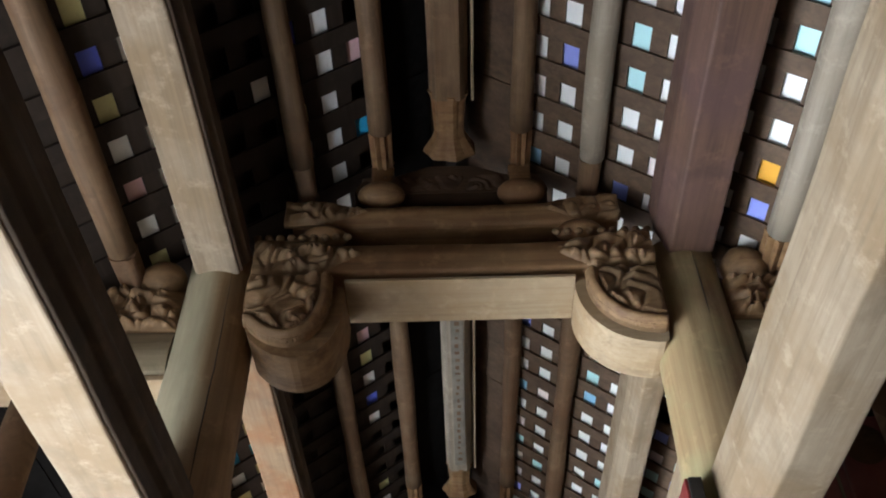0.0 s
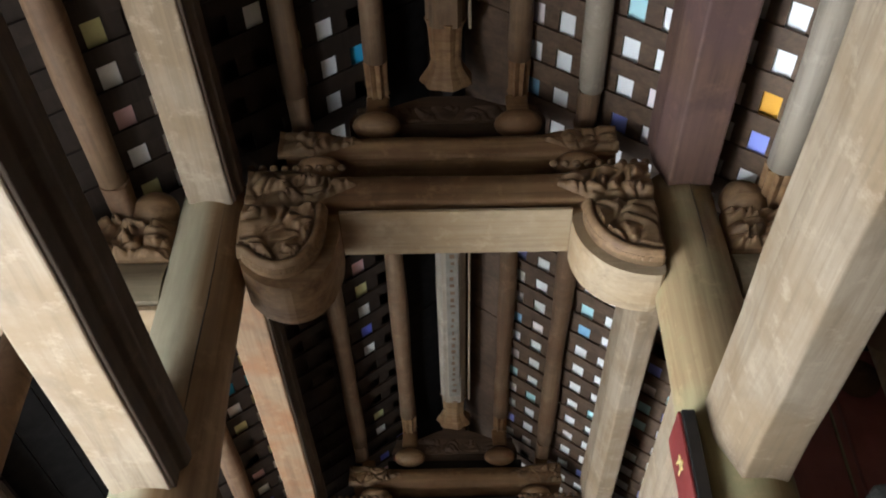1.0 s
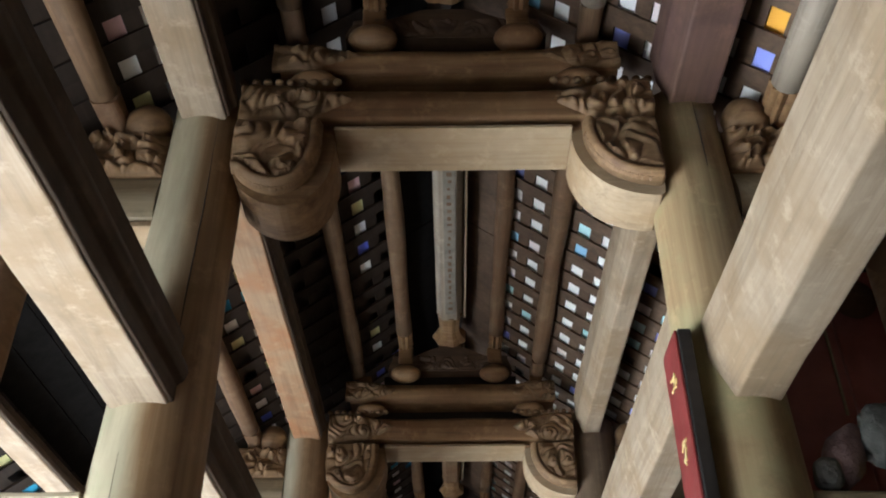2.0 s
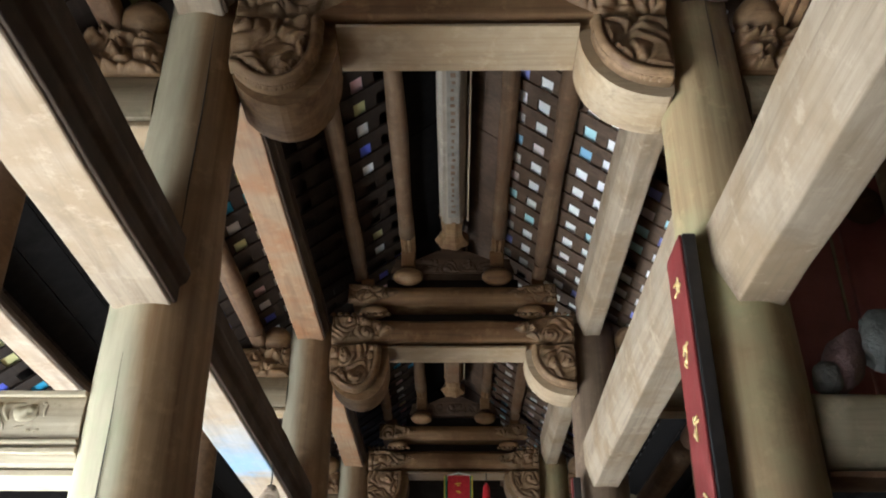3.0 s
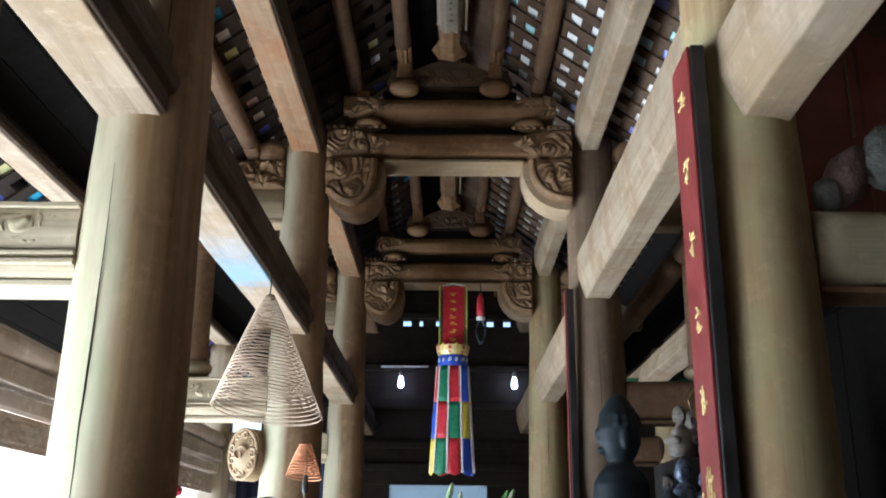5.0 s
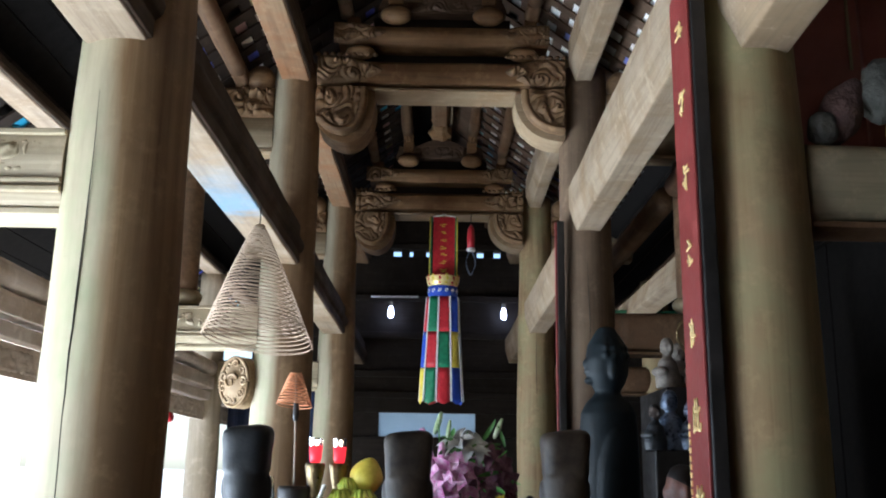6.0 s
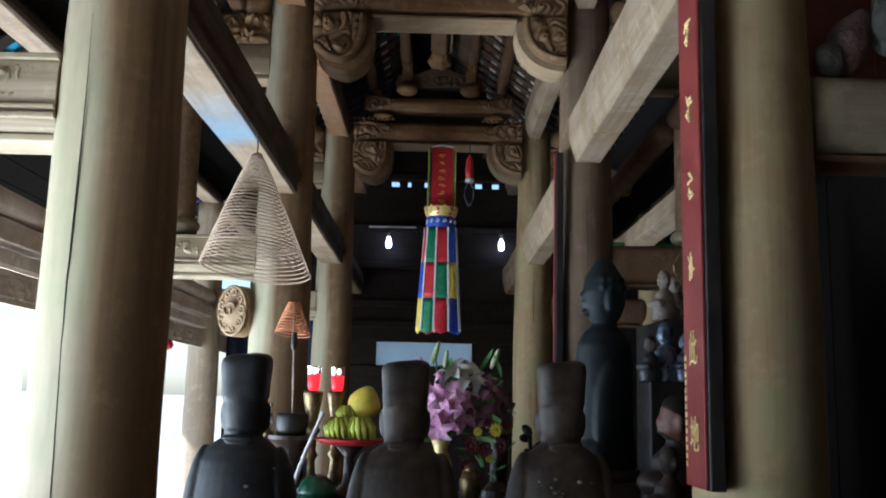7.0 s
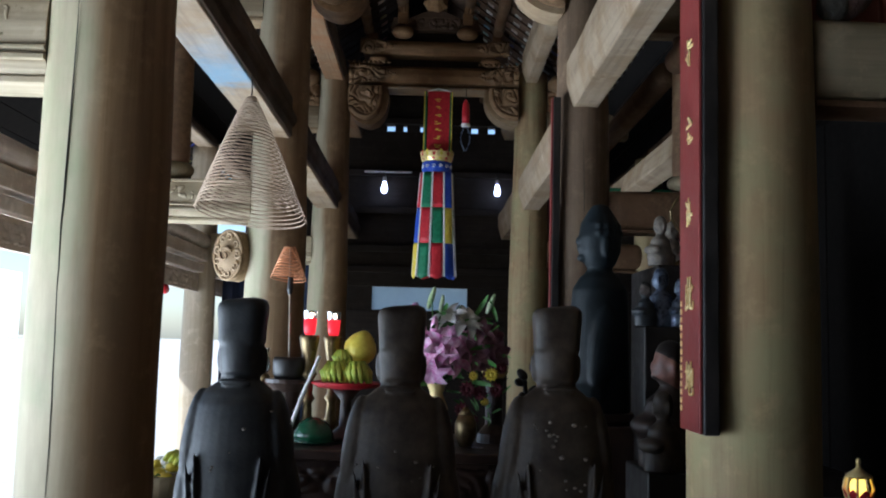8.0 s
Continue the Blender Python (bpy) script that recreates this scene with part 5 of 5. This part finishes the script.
for x, s in ((0.22, 0.8), (-0.2, 0.7)):
    pot = thing("offering_jar", (x, 5.05, 0.952), "small dark lidded jar on the altar", "jar", "offering jars")
    part("body", lathe([(0.04 * s, 0), (0.07 * s, 0.05), (0.075 * s, 0.12), (0.05 * s, 0.17)], segments=20), M_BRASS, pot, smooth=True)
    part("lid", lathe([(0.052 * s, 0.171), (0.03 * s, 0.19), (0.012 * s, 0.21)], segments=20), M_BRASS, pot, smooth=True)

# offerings beside the daylit column
for k in range(7):
    pts = [(-1.25 + 0.03 * k + 0.02 * q, 4.55 - 0.02 * k + 0.012 * q * q, 0.905 + 0.035 * q - 0.010 * q * q - 0.006 * k) for q in range(6)]
    solid("banana", tube(pts, 0.017, 7, lambda f: 0.45 + 0.75 * math.sin(math.pi * (0.08 + 0.84 * f))), M_CITRON, "ripening banana lying on the heap of offerings", "fruit", "bananas", smooth=True)
heap = thing("flower_basket", (-1.27, 4.58, 0.741), "basket of yellow flowers and leaves on the side table", "basket")
part("basket", lathe([(0.13, 0), (0.17, 0.08), (0.175, 0.10)], segments=24), W_CROSS, heap)
for k in range(14):
    a = k * 2.4
    r = 0.03 + 0.009 * k
    part("blossom", ball((r * math.cos(a), r * math.sin(a) * 0.9, 0.12 + 0.03 * math.cos(k)), (0.032, 0.032, 0.024), 10, 6, lump=0.01), M_YELLOW if k % 3 else M_PETAL, heap)
for k in range(10):
    leaf((0.1 * math.cos(k), 0.1 * math.sin(k), 0.10), (math.cos(k), math.sin(k), 0.5), 0.10, heap)

gold_table = thing("offering_stand", (1.88, 4.0, 0), "dark stand in the shaded aisle", "table")
part("top", box(-0.2, -0.2, 0.82, 0.2, 0.2, 0.86, bevel=0.008), M_ALTAR, gold_table)
part("leg", box(-0.06, -0.06, 0, 0.06, 0.06, 0.82, bevel=0.008), M_ALTAR, gold_table)
glow = thing("gold_lamp", (1.86, 4.0, 0.861), "small lit golden lotus lamp with red petals", "lamp")
part("globe", lathe([(0.02, 0.03), (0.034, 0.05), (0.036, 0.085), (0.022, 0.115)], segments=16), M_GOLDLAMP, glow, "glowing gold globe", True)
part("cap", lathe([(0.052, 0.112), (0.058, 0.122), (0.03, 0.14), (0.012, 0.155), (0.008, 0.17)], segments=18, flutes=9, depth=0.15), M_GOLD, glow, "pierced gilt cap", True)
part("finial", ball((0.0, 0, 0.18), (0.011, 0.011, 0.017), 10, 7), M_GOLD, glow, "", True)
for k in range(9):
    a = 2 * math.pi * k / 9
    part("post", tube([(0.05 * math.cos(a), 0.05 * math.sin(a), 0.02), (0.062 * math.cos(a), 0.062 * math.sin(a), 0.07), (0.05 * math.cos(a), 0.05 * math.sin(a), 0.116)], 0.006, 6), M_GOLD, glow)
for k in range(8):
    bm = bmesh.new()
    a = k * math.pi / 4
    petal(bm, (0.03 * math.cos(a), 0.03 * math.sin(a), 0.01), (math.cos(a), math.sin(a), 0.7), (-math.sin(a), math.cos(a), 0), 0.07, 0.022, 0.2)
    part("petal", bm, M_SILKRED, glow, "", True)

# ---- banner, pendant and bulbs ----
banner = thing("temple_banner", (0.055, 10.0, 4.27), "red temple banner with a crown and coloured silk streamers", "banner")
part("hanger", tube([(-0.12, 0, 0.0), (0, 0, 0.03), (0.13, 0, 0.0)], 0.008, 6), M_WHITE, banner)
part("cord", tube([(0, 0, 0.0), (0, 0.06, 0.05), (0, 0.15, 0.062)], 0.006, 5), M_BLACK, banner)
part("red_panel", box(-0.115, -0.006, -0.68, 0.125, 0.006, 0.0, bevel=0.003), M_SILKRED, banner, "red silk panel with a column of gold writing")
for x in (-0.145, 0.127):
    part("border", box(x, -0.006, -0.68, x + 0.016, 0.006, 0.0, bevel=0.002), M_GREEN, banner)
    part("border", box(x + (-0.012 if x < 0 else 0.017), -0.006, -0.68, x + (-0.001 if x < 0 else 0.028), 0.006, 0.0), M_YELLOW, banner)
rb = random.Random(6)
for k in range(7):
    for j in range(4):
        dx, dz = rb.uniform(-0.025, 0.025), rb.uniform(-0.022, 0.022)
        part("writing_bar", box(dx - 0.018, -0.010, -0.10 - 0.085 * k + dz - 0.004, dx + 0.018, -0.0065, -0.10 - 0.085 * k + dz + 0.004), M_YELLOW, banner)
crown = part("crown", lathe([(0.155, -0.80), (0.175, -0.76), (0.185, -0.70)], segments=28, closed=False), M_GOLD, banner, "gilt lotus crown")
for k in range(14):
    a = k * 2 * math.pi / 14
    bm = bmesh.new()
    petal(bm, (0.165 * math.cos(a), 0.165 * math.sin(a), -0.79), (0.35 * math.cos(a), 0.35 * math.sin(a), 1), (-math.sin(a), math.cos(a), 0), 0.12, 0.034, 0.1)
    part("petal", bm, (M_SILKRED, M_YELLOW)[k % 2], crown, "", True)
val = part("valance", lathe([(0.155, -0.92), (0.165, -0.87), (0.16, -0.81)], segments=36, closed=False), M_BLUE, banner, "blue silk valance with white curls")
for k in range(6):
    a = radians(205 + k * 26)
    pts = [(0.168 * math.cos(a + 0.13 * math.cos(q) * (1 - q / 9)), 0.168 * math.sin(a + 0.13 * math.cos(q) * (1 - q / 9)), -0.865 + 0.028 * math.sin(q) * (1 - q / 9)) for q in range(9)]
    part("curl", tube(pts, 0.005, 5), M_WHITE, val)
COLOURS = ((M_SILKRED, M_BLUE, M_YELLOW), (M_GREEN, M_SILKRED, M_GREEN), (M_SILKRED, M_GREEN, M_SILKRED), (M_BLUE, M_YELLOW, M_BLUE), (M_YELLOW, M_GREEN, M_BLUE), (M_GREEN, M_BLUE, M_SILKRED))
for k in range(6):
    a0 = radians((196, 236, 276, 316, 30, 120)[k])
    for j in range(3):
        bm = bmesh.new()
        grid = []
        for q in range(7):
            f = (j + q / 6) / 3
            z = -0.915 - 1.17 * f
            r = 0.150 + 0.055 * f
            tip = 0.03 if (j == 2 and q == 6) else 0.0
            row = []
            for s in (-1, -0.5, 0, 0.5, 1):
                a = a0 + s * radians(18.0)
                rr = r + 0.008 * math.sin(5 * f + k * 2 + s * 2)
                row.append(bm.verts.new((rr * math.cos(a) * 1.18, rr * math.sin(a) * 0.5, z + tip * abs(s))))
            grid.append(row)
        for u, v in zip(grid, grid[1:]):
            for c in range(4):
                bm.faces.new((u[c], u[c + 1], v[c + 1], v[c]))
        p = part("streamer_patch", bm, COLOURS[k][j], banner, "", True)
        thick = p.modifiers.new("cloth", "SOLIDIFY")
        thick.thickness = 0.004
    for s in (-1, 1):
        a = a0 + s * radians(18.5)
        pts = [((0.152 + 0.055 * f) * math.cos(a) * 1.18, (0.152 + 0.055 * f) * math.sin(a) * 0.5 - 0.003, -0.915 - 1.14 * f) for f in (0, 0.25, 0.5, 0.75, 1)]
        part("streamer_edge", tube(pts, 0.0045, 5), M_WHITE, banner, "white edging")

pend = thing("hanging_pendant", (0.36, 10.0, 4.24), "small red tassel with a silvery loop hanging from the truss", "pendant")
part("cord", tube([(0, 0, 0.07), (0, 0, -0.06)], 0.005, 5), M_BLACK, pend)
part("tassel", lathe([(0.008, -0.05), (0.035, -0.10), (0.045, -0.22), (0.04, -0.32)], segments=14), M_SILKRED, pend, smooth=True)
part("band", lathe([(0.045, -0.325), (0.05, -0.34), (0.045, -0.36)], segments=14), M_WHITE, pend)
for k in (-1, 1):
    part("loop", tube([(k * (0.012 + 0.04 * math.sin(q * 0.55)), 0, -0.36 - 0.045 * q) for q in range(7)], 0.008, 6), M_SILVER, pend, "silvery strip")

for x in (-0.66, 0.93):
    bulb = thing("light_bulb", (x, 12.86, 3.68), "small lit bluish-white bulb on a wall bracket", "lamp", "bulbs")
    part("glass", lathe([(0.015, -0.10), (0.036, -0.08), (0.042, -0.04), (0.028, 0.03), (0.02, 0.06)], segments=18), M_BULB, bulb, "glowing glass", True)
    part("socket", lathe([(0.026, 0.061), (0.03, 0.10), (0.022, 0.13)], segments=14), M_WHITE, bulb)
    part("arm", tube([(0, 0, 0.13), (0, 0.02, 0.19), (0, 0.21, 0.19)], 0.01, 6), M_BLACK, bulb)

lantern = thing("red_lantern", (-2.53, 8.85, 1.90), "small round red paper lantern under the eave", "lantern")
part("globe", lathe([(0.02, 0.0), (0.05, 0.015), (0.062, 0.05), (0.05, 0.085), (0.02, 0.10)], segments=18), M_SILKRED, lantern, smooth=True)
part("cord", tube([(0, 0, 0.10), (0, 0, 0.13)], 0.004, 5), M_BLACK, lantern)
curtain = bmesh.new()
add_prism(curtain, [(-2.36 + 0.03 * k, 10.62 + 0.02 * math.sin(k * 1.3)) for k in range(36)] + [(-2.36 + 0.03 * k, 10.64 + 0.02 * math.sin(k * 1.3)) for k in reversed(range(36))], "z", 0.0, 2.35, 1)
solid("curtain", curtain, M_NAVY, "dark blue cloth curtain closing the aisle", "curtain")


# ---- roof: boards at the ridge, rafters, battens, painted lining tiles ----
PITCH_Y, PITCH_X = 0.232, 0.141
X_FIRST = 0.447
Y_FIRST = 0.96
ANGLE = math.atan(SLOPE)
EAVE = 4.2


def slope_quad(side, x0, x1, y0, y1, low, high):
    """Corners of a slab on one roof slope, low and high above the rafters' underside."""
    up = Vector((side * math.sin(ANGLE), 0, math.cos(ANGLE)))
    c = []
    for h in (low, high):
        for x, y in ((x0, y0), (x1, y0), (x1, y1), (x0, y1)):
            c.append(Vector((side * x, y, RIDGE - SLOPE * x)) + up * h)
    return c


def add_slab(bm, side, x0, x1, y0, y1, low, high):
    v = [bm.verts.new(p) for p in slope_quad(side, x0, x1, y0, y1, low, high)]
    for q in ((0, 1, 2, 3), (7, 6, 5, 4), (0, 4, 5, 1), (1, 5, 6, 2), (2, 6, 7, 3), (3, 7, 4, 0)):
        bm.faces.new([v[k] for k in q])


roof = thing("roof", (0, 0, 0), "timber roof of rafters and battens lined with painted tiles", "roof", kind="structure")
rnd = random.Random(11)
for side in (-1, 1):
    k = -10
    while Y_FIRST + k * PITCH_Y < 13.0:
        y = Y_FIRST + (k + 0.5) * PITCH_Y
        bm = bmesh.new()
        w = 0.052 + rnd.uniform(-0.006, 0.006)
        add_slab(bm, side, 0.10, EAVE, y - w, y + w, 0.0, 0.014)
        # west rafters and battens take near-black wood, shade put into the colour
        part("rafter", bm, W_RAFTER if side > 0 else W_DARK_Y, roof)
        k += 1
    bm = bmesh.new()
    n = 0
    while X_FIRST + (n - 0.5) * PITCH_X < EAVE:
        x = X_FIRST + (n - 0.5) * PITCH_X
        add_slab(bm, side, x - 0.034, x + 0.034, -1.3, 13.1, 0.015, 0.026)
        n += 1
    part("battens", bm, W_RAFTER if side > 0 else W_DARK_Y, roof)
    bm = bmesh.new()
    for j in range(3):
        add_slab(bm, side, 0.02 + 0.135 * j, 0.15 + 0.135 * j, -1.3, 13.1, 0.015, 0.026)
    part("ridge_boards", bm, W_DARK_Y, roof, "dark boards along the ridge")
    bm = bmesh.new()
    for j in range(11):
        y = -1.28 + 1.305 * j
        add_slab(bm, side, 0.115, 0.345, y, y + 1.30, -0.016 - 0.004 * (j % 2), -0.001)
    part("ridge_lining", bm, W_RAFTER if side > 0 else M_SHADE, roof, "smooth lining boards beside the ridge, blackened for shade to the west")
    bm = bmesh.new()
    add_slab(bm, side, 0.0, EAVE, -1.3, 13.1, 0.10, 0.22)
    part("tile_bed", bm, W_DARK_Y, roof, "dark backs of the outer tiles")

cap = bmesh.new()
add_box(cap, -0.30, -1.35, RIDGE + 0.02, 0.30, 13.15, RIDGE + 0.42)
part("ridge_cap", cap, W_DARK_Y, roof)
# black sheets laid under both aisle roofs in place of their shade
bm = bmesh.new()
for j in (0, 1, 2, 3, 4, 8, 9, 10, 11, 12, 13, 14, 15):
    add_slab(bm, -1, 1.74 + 0.15 * j, 1.885 + 0.15 * j, -1.3, 13.1, -0.022, -0.002)
part("aisle_shade_boards", bm, M_SHADE, roof, "dark boards added to black out the shaded aisle roof")
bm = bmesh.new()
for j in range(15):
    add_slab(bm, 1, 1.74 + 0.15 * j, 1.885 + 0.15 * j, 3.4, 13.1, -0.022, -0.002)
part("aisle_shade_boards", bm, M_SHADE, roof, "dark boards added to black out the shaded aisle roof")
quad_cache = {}
far = {1: bmesh.new(), -1: bmesh.new()}
count = 0
# few tiles are kept on the west slope over the nave, to deepen its shade
WEST_KEPT = {0: 0.4, 1: 0.85, 2: 0.5, 3: 0.3, 4: 0.0}
for side in (-1, 1):
    for n in range(0, 27):
        x = X_FIRST + n * PITCH_X
        for k in range(-8, 51):
            y = Y_FIRST + k * PITCH_Y
            kept = 0.985 if side > 0 else WEST_KEPT.get(n, 0.88)
            if side < 0 and y > 3.3 and n in (0, 2, 3):
                kept *= 0.25
            if rnd.random() > kept or (side < 0 and (1.78 < x < 2.50 or x > 2.86)):
                continue
            hx, hy = 0.062, 0.112
            near = 0.44 < x < 1.75 and 1.5 < y < 6.4 and (side > 0 or y < 4.6)
            if near and count < 300:
                key = side
                if key not in quad_cache:
                    bm = bmesh.new()
                    v = []
                    up = Vector((side * math.sin(ANGLE), 0, math.cos(ANGLE)))
                    al = Vector((side * math.cos(ANGLE), 0, -math.sin(ANGLE)))
                    for h in (0.0, 0.012):
                        for a, b in ((-1, -1), (1, -1), (1, 1), (-1, 1)):
                            v.append(bm.verts.new(al * a * 0.074 + Vector((0, b * hy, 0)) + up * h))
                    for q in ((0, 1, 2, 3), (7, 6, 5, 4), (0, 4, 5, 1), (1, 5, 6, 2), (2, 6, 7, 3), (3, 7, 4, 0)):
                        bm.faces.new([v[i] for i in q])
                    me = bpy.data.meshes.new("roof_tile")
                    bmesh.ops.recalc_face_normals(bm, faces=bm.faces)
                    bm.to_mesh(me)
                    bm.free()
                    me.materials.append(M_TILE[side])
                    quad_cache[key] = me
                ob = new("roof_tile", quad_cache[key])
                ob.parent = roof
                up = Vector((side * math.sin(ANGLE), 0, math.cos(ANGLE)))
                ob.location = Vector((side * x, y, RIDGE - SLOPE * x)) + up * (0.028 + rnd.uniform(0, 0.008))
                ob.rotation_euler = (rnd.uniform(-0.03, 0.03), rnd.uniform(-0.03, 0.03), rnd.uniform(-0.05, 0.05))
                count += 1
            else:
                h = 0.028 + rnd.uniform(0, 0.008)
                add_slab(far[side], side, x - hx, x + hx, y - hy, y + hy, h, h + 0.012)
for side in (-1, 1):
    tagged(part("roof_tiles_far", far[side], M_TILES[side], roof), kind="stuff")
